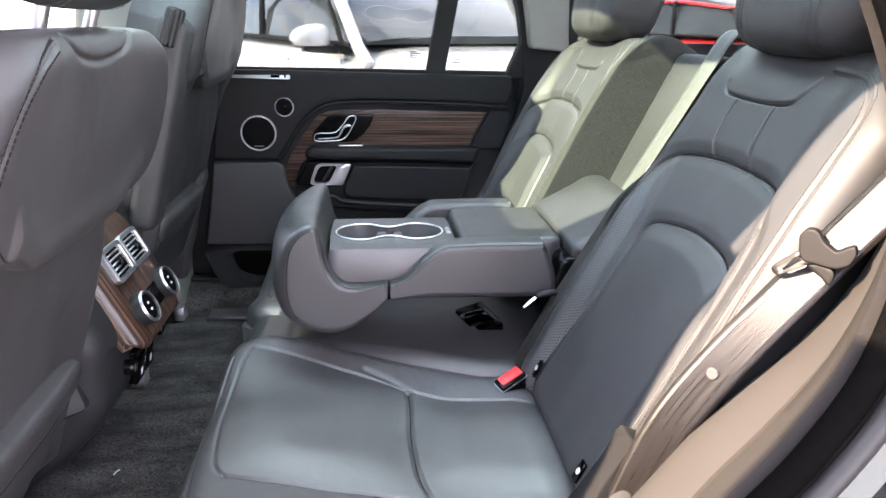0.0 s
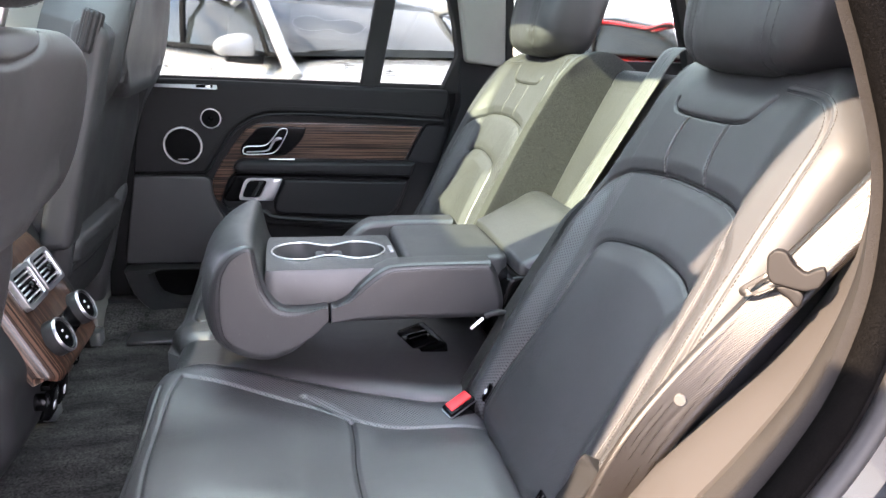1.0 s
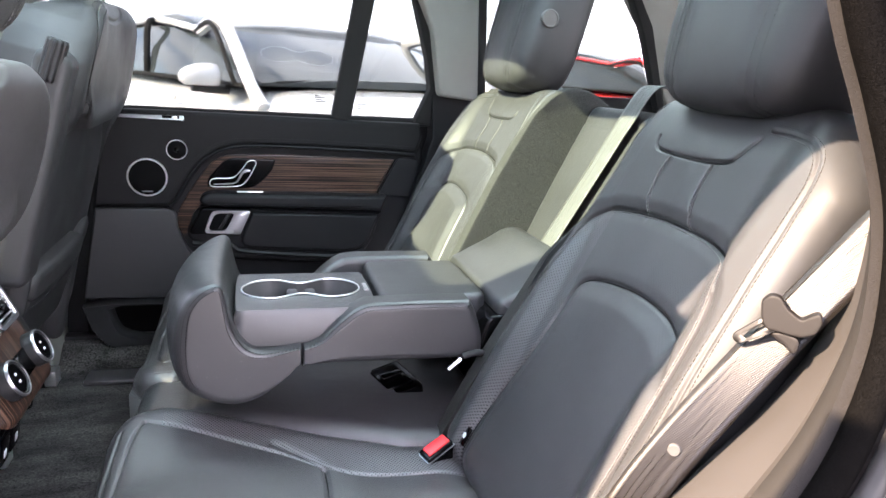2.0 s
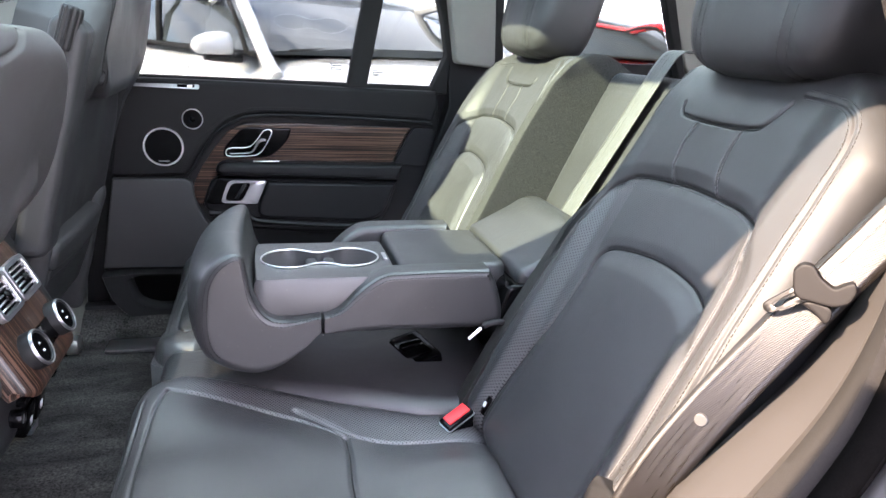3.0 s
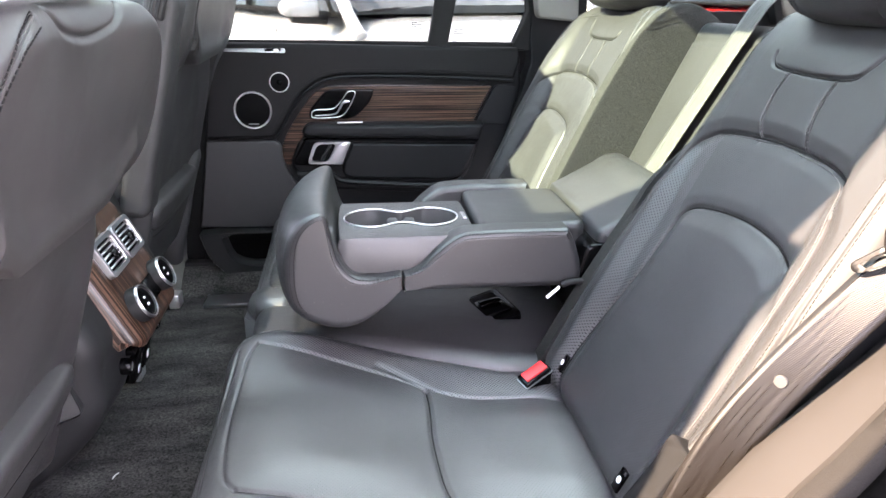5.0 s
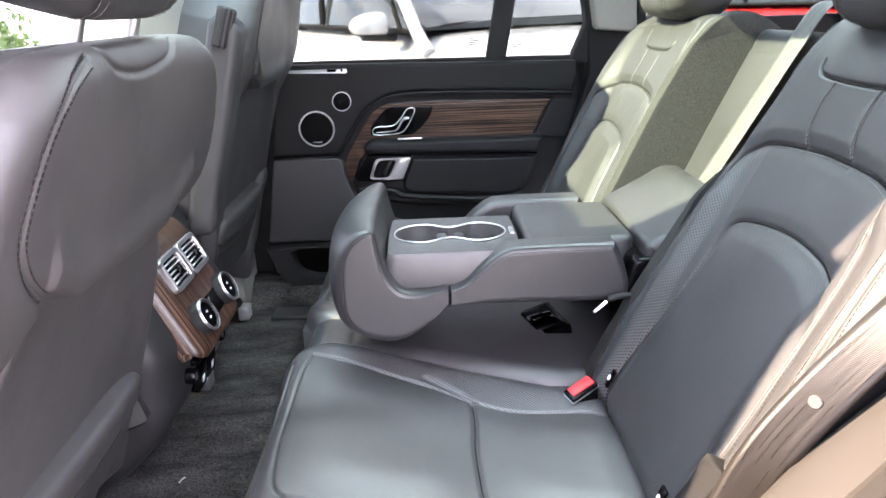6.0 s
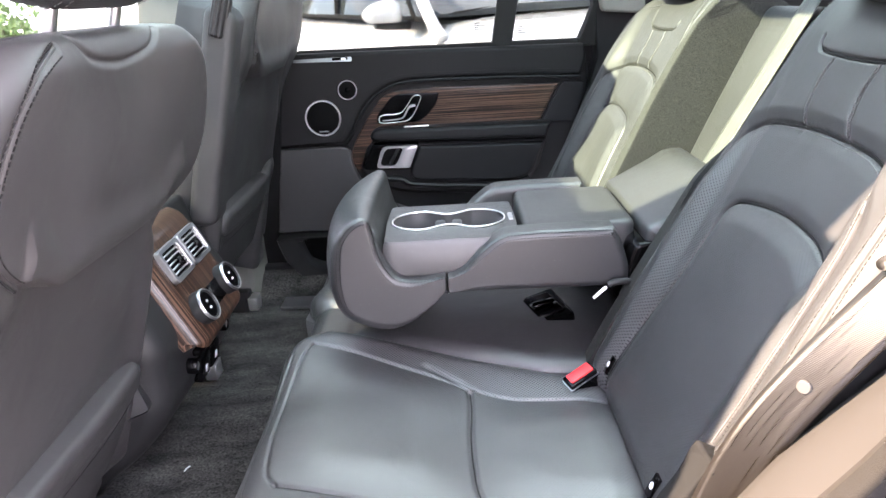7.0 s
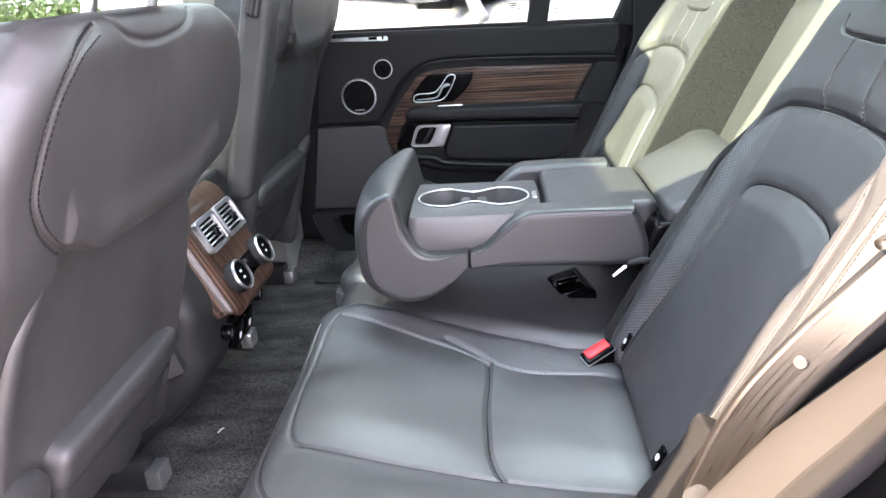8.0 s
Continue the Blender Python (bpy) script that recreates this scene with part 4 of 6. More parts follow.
    o = np.array([0.25, cy, 0.975]) - 0.034 * BACK_V - (0.0 if sgn > 0 else 0.012) * BACK_N
    back = Pad(o, (0, sgn, 0), BACK_V, BACK_N, u0, u1, 0.0, 0.585, h, 0.035, 0.10, 290, 370, 0.013)
    me = back.mesh("backrest", zone)
    if sgn < 0:
        me.flip_normals()
    bk = link_mesh("backrest", me, [LEATHER, LEATHER_PERF, LEATHER_FINE, EDGE_SHADE_CLOTH], seat)
    lines = [beside(edge, 0.005), beside(edge, -0.005), beside(edge_in, 0.005), beside(edge_in, -0.005)]
    link_mesh("stitching", stitch_mesh("stitching", lines, lambda a, b, w=0.0: back.at(np.array(a), np.array(b), w)), THREAD, bk)["kind"] = "stuff"
    twin = [q for ln in (up1, up2) for q in (beside(ln, 0.0016), beside(ln, -0.0016))] + [beside(arch, 0.004)]
    link_mesh("stitching", stitch_mesh("stitching", twin, lambda a, b, w=0.0: back.at(np.array(a), np.array(b), w + 0.0004), 0.0044, 0.0036, 0.0008), THREAD_PALE, bk, "fine grey stitching")["kind"] = "stuff"
    for ln, r in ((arch[arch[:, 0] > -0.14], 0.0017), (pil_seam, 0.0009), (flap, 0.0014), (edge_in, 0.0013)):
        cord = back.at(ln[:, 0], np.clip(ln[:, 1], 0.012, 0.57), 0.0012)
        part("piping", tube([tuple(q) for q in cord], r, 6), THREAD_DARK, bk)
    # felt-covered inboard side and hard back
    side = rounded([(0.0, 0.0), (0.560, 0.0), (0.592, -0.022), (0.606, -0.06), (0.600, -0.12), (0.585, -0.17), (0.0, -0.17)], [0.01, 0.04, 0.03, 0.03, 0.03, 0.03, 0.01], 6)
    def lay(a, b, d):
        q = o + BACK_V * a + BACK_N * (b + 0.002 + 0.008 * (1 - 0.6 * float(sstep(a, 0.36, 0.54))) - 0.018 * float(sstep(a, 0.5, 0.6)) - (0.024 * float(sstep(a, 0.30, 0.40)) if sgn > 0 else 0.0)) + np.array([0, sgn * (u1(np.array(a)) + 0.007 + 0.012 * float(sstep(a, 0.50, 0.58)) - d), 0])
        return tuple(q)
    part("side_cover", slab([Vector(q) for q in resample(side, 150)], lay, 0.03, 0.003), SIDE_CLOTH, bk, "dark felt side of the backrest")
    # cushion
    def cu0(v):
        return -0.265 + 0.03 * sstep(-v, 0.12, 0.25) + 0 * v

    def cu1(v):
        return np.interp(v, [-0.23, -0.20, -0.152, 0.002, 0.172, 0.27], [0.285, 0.315, 0.325, 0.275, 0.202, 0.195])

    outer = flat_line([(-0.045, -0.166), (-0.062, -0.10), (-0.085, -0.02), (-0.109, 0.071), (-0.125, 0.17), (-0.133, 0.27)])
    front = flat_line([(-0.045, -0.166), (-0.01, -0.184), (0.108, -0.193), (0.22, -0.186), (0.262, -0.172)])
    perf = flat_line([(0.262, -0.172), (0.227, -0.083), (0.183, 0.007), (0.146, 0.061), (0.118, 0.11), (0.110, 0.164), (0.107, 0.27)])
    mid = flat_line([(0.146, 0.061), (0.10, 0.062), (0.032, 0.059), (-0.05, 0.062), (-0.09, 0.070), (-0.108, 0.078)])
    fold = flat_line([(0.146, 0.061), (0.175, 0.035), (0.205, 0.0)])
    skirt = flat_line([(-0.24, -0.10), (-0.15, -0.175), (-0.06, -0.205), (0.1, -0.212), (0.25, -0.202)])

    def ch(u, v):
        w = 0.022 * sstep(u, 0.12, 0.28) * sstep(-v, -0.10, 0.15) + 0.004 * sstep(-v, 0, 0.15)
        dm = -0.016 * np.log(sum(np.exp(-near_line(u, v, ln) / 0.016) for ln in (perf, outer, mid, front)))
        w = w + 0.009 * sstep(dm, -0.004, 0.065) + 0.012 * sstep(-u, 0.10, 0.2)
        for ln, dpt, wid in ((perf, 0.0045, 0.0022), (outer, 0.0045, 0.0022), (mid, 0.006, 0.0028), (front, 0.0035, 0.0022), (fold, 0.004, 0.006), (skirt, 0.003, 0.0022)):
            w = w - dpt * np.exp(-(near_line(u, v, ln) / wid) ** 2)
        return w - 0.012 * sstep(v, 0.20, 0.27) + 0.0015 * np.sin(21 * u + 4) * np.sin(17 * v + 1)

    def czone(u, v):
        e = np.interp(v, outer[:, 1], outer[:, 0])
        p = np.interp(v, perf[:, 1], perf[:, 0])
        f = np.interp(u, front[:, 0], front[:, 1])
        z = np.where((u > e) & (u < p) & (v > f), 2, 0)
        return np.where((u >= p) & (v > -0.15) & (u < cu1(v) - 0.03), 1, z)

    cush = Pad((0, cy, 0.953), (0, sgn, 0), (1, 0, 0), (0, 0, 1), cu0, cu1, -0.222, 0.285, ch, 0.05, 0.20, 250, 240)
    me = cush.mesh("cushion", czone)
    if sgn < 0:
        me.flip_normals()
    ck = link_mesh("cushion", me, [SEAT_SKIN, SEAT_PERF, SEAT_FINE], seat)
    rimline = np.stack([cu1(np.linspace(-0.19, 0.2, 40)) - 0.022, np.linspace(-0.19, 0.2, 40)], -1)
    lines = [beside(skirt, 0.004), beside(skirt, -0.004), rimline]
    link_mesh("stitching", stitch_mesh("stitching", lines, lambda a, b, w=0.0: cush.at(np.array(a), np.array(b), w)), THREAD, ck)["kind"] = "stuff"
    for ln in (outer, mid):
        cord = cush.at(ln[:, 0], ln[:, 1], 0.0010)
        part("piping", tube([tuple(q) for q in cord], 0.0010, 6), THREAD_DARK, ck)
    # child-seat anchor tags at the foot of the backrest
    for u, s in ((0.132, 0.046), (-0.108, 0.036)):
        q = back.at(np.array(u), np.array(s), 0.002)
        m = Matrix(((0, BACK_V[0], BACK_N[0], q[0]), (sgn, 0, 0, q[1]), (0, BACK_V[2], BACK_N[2], q[2]), (0, 0, 0, 1)))
        tg = part("anchor_tag", placed(box(-0.007, 0.007, -0.013, 0.013, -0.002, 0.0015, 0.001), m), PIANO, bk, "small black child-seat anchor tag with a white mark")
        part("tag_mark", lathe([(0.0040, 0.0014), (0.0040, 0.0020), (0.001, 0.0020)], m, 20), WHITE_MARK, tg)
    # headrest
    hr = headrest((0.545, cy, 1.575), 0.138, 0.150, 0.062, sgn)
    hr.parent = seat
    hr.matrix_parent_inverse = Matrix.Translation(-Vector(seat.location))
    return seat


def headrest(c, hw, hh, ht, sgn, tilt=14, front=-1):
    """A padded head restraint: rounded block with a seamed front and flat inner side."""
    bm = bmesh.new()
    bmesh.ops.create_cube(bm, size=2)
    bmesh.ops.subdivide_edges(bm, edges=bm.edges[:], cuts=17, use_grid_fill=True)
    for v in bm.verts:
        x, y, z = v.co
        p = 4.5
        k = (abs(x) ** p + abs(y) ** p + abs(z) ** p) ** (1 / p)
        x, y, z = x / k, y / k, z / k
        seam = 0.0
        for s in (-0.56, 0.56):
            seam += 0.006 * math.exp(-((y - s) / 0.035) ** 2)
        waist = 1 - 0.10 * max(0.0, -z) ** 2
        f = 1 - (seam / ht if abs(x) > 0.3 or abs(z) > 0.5 else 0)
        bow = 0.010 * math.cos(y * 1.4) * (1 if x * front > 0 else 0)
        v.co = Vector(((x * ht * f + front * bow), y * hw * waist * (1 if abs(x) < 0.8 else 0.995), z * hh * (1 - seam / hh)))
    m = Matrix.Translation(c) @ Matrix.Rotation(radians(tilt), 4, "Y")
    placed(bm, m)
    ob = part("headrest", bm, LEATHER, None, sharp=0)
    bpy.context.view_layer.update()
    # twin threads beside each seam
    verts = []
    for s in (-0.56, 0.56):
        for off in (-0.045, 0.045):
            loop = []
            p = 4.5
            for k in np.linspace(0, 2 * np.pi, 120, endpoint=False):
                x, z, y = math.cos(k), math.sin(k), s + off
                q = (abs(x) ** p + abs(z) ** p) ** (1 / p)
                g = (1 - abs(y) ** p) ** (1 / p)
                x, z = x / q * g, z / q * g
                waist = 1 - 0.10 * max(0.0, -z) ** 2
                bow = 0.010 * math.cos(y * 1.4) * (1 if x * front > 0 else 0)
                loop.append(m @ Vector((x * ht + front * bow + math.copysign(0.0005, x), y * hw * waist, z * hh)))
            verts.append(loop)
    st = bmesh.new()
    for loop in verts:
        pts = np.array([tuple(q) for q in loop])
        seg = np.linalg.norm(np.diff(np.vstack([pts, pts[:1]]), axis=0), axis=1)
        s = np.concatenate([[0], np.cumsum(seg)])
        cl = np.vstack([pts, pts[:1]])
        for a in np.arange(0, s[-1] - 0.005, 0.0055):
            q0, q1 = (Vector([np.interp(b, s, cl[:, i]) for i in range(3)]) for b in (a, a + 0.0036))
            t = (q1 - q0).normalized()
            w1 = t.orthogonal().normalized() * 0.0005
            w2 = t.cross(w1)
            vs = [st.verts.new(q + d) for q in (q0, q1) for d in (w1, w2, -w1, -w2)]
            for k in range(4):
                st.faces.new((vs[k], vs[(k + 1) % 4], vs[4 + (k + 1) % 4], vs[4 + k]))
    part("stitching", st, THREAD, ob)["kind"] = "stuff"
    if front < 0 and ht > 0.06:
        side = m @ Matrix.Translation((-0.030, hw if sgn > 0 else -hw * 0.985, -0.012)) @ Matrix.Rotation(radians(90 if sgn < 0 else -90), 4, "X")
        part("release_button", lathe([(0.017, -0.006), (0.017, 0.002), (0.0155, 0.0045), (0.0135, 0.0045), (0.013, 0.003), (0.001, 0.004)], side, 32), BUTTON, ob, "round grey release button")
    return ob


build_rear_seat(1, "black perforated leather rear seat, its outer bolster in sunlight")
build_rear_seat(-1, "black perforated leather rear seat beside the closed door")

# centre seat: cushion between the outer seats and the panel behind the folded armrest
def build_centre():
    seat = empty("passenger_seat", (0.05, YC, 0.745), label="plain black leather centre seat under the armrest", category="car seat", group="rear seats")
    def e(v):
        return np.interp(v, [-0.26, -0.152, 0.002, 0.172, 0.30], [0.06, 0.05, 0.095, 0.165, 0.17])
    def h(u, v):
        return 0.006 - 0.012 * sstep(v, 0.16, 0.3) - 0.004 * np.exp(-(near_line(u, v, np.array([(-0.1, -0.12), (0.1, -0.12)])) / 0.004) ** 2) + 0.001 * np.sin(40 * u) * np.sin(25 * v)
    pad = Pad((0, YC, 0.962), (0, 1, 0), (1, 0, 0), (0, 0, 1), lambda v: -e(v) - 0.02, lambda v: e(v) + 0.02, -0.20, 0.34, h, 0.035, 0.2, 70, 90)
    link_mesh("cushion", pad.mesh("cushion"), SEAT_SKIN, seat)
    o = np.array([0.25, YC, 0.975]) - 0.034 * BACK_V - 0.112 * BACK_N
    pan = Pad(o, (0, 1, 0), BACK_V, BACK_N, lambda v: -0.185 + 0 * v, lambda v: 0.185 + 0 * v, 0.02, 0.59, lambda u, v: 0.012 * sstep(v, 0.1, 0.6) + 0.004 * np.cos(u * 9) - 0.002 * np.exp(-((v - 0.55) / 0.003) ** 2), 0.02, 0.03, 60, 90)
    link_mesh("back_panel", pan.mesh("back_panel"), LEATHER, seat, "smooth leather panel behind the folded armrest")
    return seat


build_centre()

# ---------------------------------------------------------------- folded centre armrest
def YZslab(profile, y0, y1, bevel, segs=4, ease=None, cuts=0):
    """An (x, z) profile run from y0 to y1 with rounded side rims."""
    bm = bmesh.new()
    pts = [Vector(q) for q in profile]
    n = len(pts)
    area = sum(pts[i - 1].x * pts[i].y - pts[i].x * pts[i - 1].y for i in range(n))
    sgn = 1 if area > 0 else -1
    nr = []
    for i in range(n):
        t = (pts[(i + 1) % n] - pts[i - 1]).normalized()
        nr.append(Vector((-t.y, t.x)) * sgn)
    levels = [(bevel + 0.0012, 0.0)] + [(bevel * (1 - math.sin(k)), bevel * (1 - math.cos(k))) for k in np.linspace(0, math.pi / 2, segs + 1)]
    rows = [(i, y0 + d) for i, d in levels] + [(0.0, y0 + bevel + (y1 - y0 - 2 * bevel) * k / (cuts + 1)) for k in range(1, cuts + 1)] + [(i, y1 - d) for i, d in levels[::-1]]
    nr = [v * (ease(p.x, p.y) if ease else 1.0) for v, p in zip(nr, pts)]
    rings = [[bm.verts.new((q.x, y, q.y)) for q in drawn_in(pts, nr, i)] for i, y in rows]
    for a, b in zip(rings, rings[1:]):
        for k in range(n):
            bm.faces.new((a[k - 1], a[k], b[k], b[k - 1]))
    for r, (i, y) in ((rings[0], rows[0]), (rings[-1], rows[-1])):
        fill(bm, r, drawn_in(pts, nr, i), lambda a, b, y=y: (a, y, b))
    return bm


def build_armrest():
    arm = empty("folding_armrest", (0.1, YC, 1.03), label="folded-down black leather centre armrest with chrome-rimmed cup holders", category="armrest")
    nose = catmull([(-0.076, 1.184), (-0.100, 1.168), (-0.116, 1.138), (-0.122, 1.090), (-0.114, 1.047), (-0.085, 1.022), (-0.050, 1.013), (-0.018, 1.022), (0.012, 1.045), (0.030, 1.064), (0.036, 1.070), (0.037, 1.080), (0.036, 1.092), (0.030, 1.093), (0.012, 1.090), (-0.014, 1.089), (-0.034, 1.097), (-0.050, 1.122), (-0.058, 1.155), (-0.063, 1.179)], 5, True)
    def nose_ease(x, z):
        return min(1.0, max(0.2, (0.036 - x) / 0.07)) * (1 - 0.3 * float(sstep(z, 1.10, 1.165)))
    bm = YZslab(nose, 1.030, 1.330, 0.013, 6, nose_ease, 9)
    for v in bm.verts:      # the front bows outwards between the sides
        k = 1 - ((v.co.y - 1.18) / 0.15) ** 2
        v.co.x -= 0.026 * max(k, 0) ** 0.8 * float(sstep(-v.co.x, 0.045, 0.10))
    part("nose", bm, ARM_SKIN, arm, "rounded stitched leather nose", sharp=0)
    rail = catmull([(0.038, 1.080), (0.039, 1.092), (0.046, 1.0935), (0.064, 1.103), (0.088, 1.128), (0.115, 1.147), (0.145, 1.152), (0.255, 1.152), (0.275, 1.147), (0.292, 1.100), (0.292, 1.072), (0.27, 1.065), (0.15, 1.066), (0.046, 1.068), (0.039, 1.070)], 5, True)
    for y0, y1 in ((1.030, 1.078), (1.282, 1.330)):
        part("side_rail", YZslab(rail, y0, y1, 0.011, 5, lambda x, z: min(1.0, max(0.2, (x - 0.038) / 0.05))), ARM_SKIN, arm, sharp=0)
    part("base", box(-0.04, 0.30, 1.06, 1.30, 1.068, 1.095, 0.004), DOOR_DARK, arm)
    # cup-holder block with its hole
    dumb = []
    for k in np.linspace(0, 2 * np.pi, 160, endpoint=False):
        x = 0.086 * math.cos(k)
        half = 0.045 * math.sqrt(max(0.0, 1 - ((abs(x) - 0.042) / 0.0441) ** 2)) if abs(x) > 0.042 else 0.026 + 0.019 * (0.5 - 0.5 * math.cos(math.pi * abs(x) / 0.042))
        dumb.append((0.043 + x, 1.150 + half * (1 if math.sin(k) >= 0 else -1) * (1.0 if abs(math.sin(k)) > 1e-6 else 0.0)))
    outer = rounded([(-0.052, 1.052), (0.146, 1.052), (0.146, 1.235), (-0.052, 1.235)], 0.006)
    tray = part("cup_tray", frame_between(outer, [Vector(q) for q in dumb], 1.1405, 1.090, 120, lambda a, b, d: (a, b, d)), ARM_SKIN, arm, "black cup-holder block")
    d2 = np.array(dumb)
    c = d2.mean(0)
    part("chrome_rim", tube([(q[0], q[1], 1.1412) for q in d2], 0.0013, 8, True), CHROME, tray, "chrome rim")
    bm = bmesh.new()
    rings = [[bm.verts.new((*(c + (q - c) * k), z)) for q in d2] for k, z in ((1.0, 1.14), (0.95, 1.12), (0.90, 1.096), (0.5, 1.095), (0.02, 1.095))]
    for a, b in zip(rings, rings[1:]):
        for k in range(len(d2)):
            bm.faces.new((a[k - 1], a[k], b[k], b[k - 1]))
    part("cup_well", bm, CUP_GREY, tray, "dark grey cup wells")
    for cx in (-0.002, 0.086):
        part("cup_floor_ring", lathe([(0.033, 1.096), (0.033, 1.104), (0.030, 1.106), (0.027, 1.104), (0.026, 1.097)], Matrix.Translation((cx, 1.150, 0)), 32), PLASTIC, tray)
    for cx in (0.030, 0.056):
        part("cup_grip", box(cx - 0.008, cx + 0.008, 1.132, 1.168, 1.098, 1.136, 0.004), DOOR_GREY, tray, "grey cup grip")
    part("far_shelf", box(-0.05, 0.146, 1.236, 1.285, 1.085, 1.125, 0.006), ARM_SKIN, arm)
    part("release_button", box(0.1345, 0.1415, 1.130, 1.162, 1.139, 1.1435, 0.0015), SATIN, arm, "satin silver release button")
    lid = rounded([(0.152, 1.080), (0.314, 1.080), (0.314, 1.282), (0.152, 1.282)], 0.022, 7)
    part("lid", slab(lid, lambda a, b, d: (a, b, 1.146 - d), 0.05, 0.010, 4), ARM_SKIN, arm, "padded black storage lid")
    blk = catmull([(0.318, 1.120), (0.320, 1.143), (0.335, 1.152), (0.385, 1.178), (0.420, 1.196), (0.452, 1.190), (0.445, 1.150), (0.40, 1.105), (0.33, 1.098)], 5, True)
    part("rear_block", YZslab(blk, 1.040, 1.318, 0.012, 5), ARM_SKIN, arm, "sloped padded rear section", sharp=0)
    part("hinge_cover", YZslab(rounded([(0.285, 1.07), (0.36, 1.09), (0.36, 1.13), (0.30, 1.125)], 0.01), 1.034, 1.326, 0.006, 3), PIANO, arm, "dark hinge cover")
    # twin threads set in from the side rims of nose and rails
    def edge_threads(profile, y0, y1, bevel, keep, ease, insets):
        p = [Vector(q) for q in profile]
        n = len(p)
        sgn = 1 if sum(p[i - 1].x * p[i].y - p[i].x * p[i - 1].y for i in range(n)) > 0 else -1
        for y, way in ((y0, 1), (y1, -1)):
            lines = []
            for ins in insets:
                run = []
                for i in range(n + 1):
                    q = p[i % n]
                    t = (p[(i + 1) % n] - p[i - 1]).normalized() if i < n else (p[1] - p[n - 1]).normalized()
                    if keep(q.x, q.y):
                        run.append(tuple(q + Vector((-t.y, t.x)) * sgn * ins * ease(q.x, q.y)) + (ins,))
                    elif len(run) > 3:
                        lines.append(run)
                        run = []
                    else:
                        run = []
                if len(run) > 3:
                    lines.append(run)
            for run in lines:
                ins = run[0][2]
                sk = 1 - ins / bevel
                d = bevel * (1 - math.sqrt(max(0.0, 1 - sk * sk)))
                ob = link_mesh("stitching", stitch_mesh("stitching", [np.array([r[:2] for r in run])], lambda a, b, w=0.0, d=d, y=y, way=way: (a, y + way * (d - 0.0004 - w), b), 0.005, 0.0034, 0.0012), THREAD_DARK, arm)
                ob["kind"] = "stuff"
    edge_threads(nose, 1.030, 1.330, 0.013, lambda x, z: x < 0.034 and not (z < 1.08 and x > -0.10), nose_ease, (0.004, 0.010))
    edge_threads(rail, 1.030, 1.078, 0.011, lambda x, z: z > 1.0932 and x < 0.28, lambda x, z: min(1.0, max(0.2, (x - 0.038) / 0.05)), (0.003, 0.008))
    return arm


build_armrest()

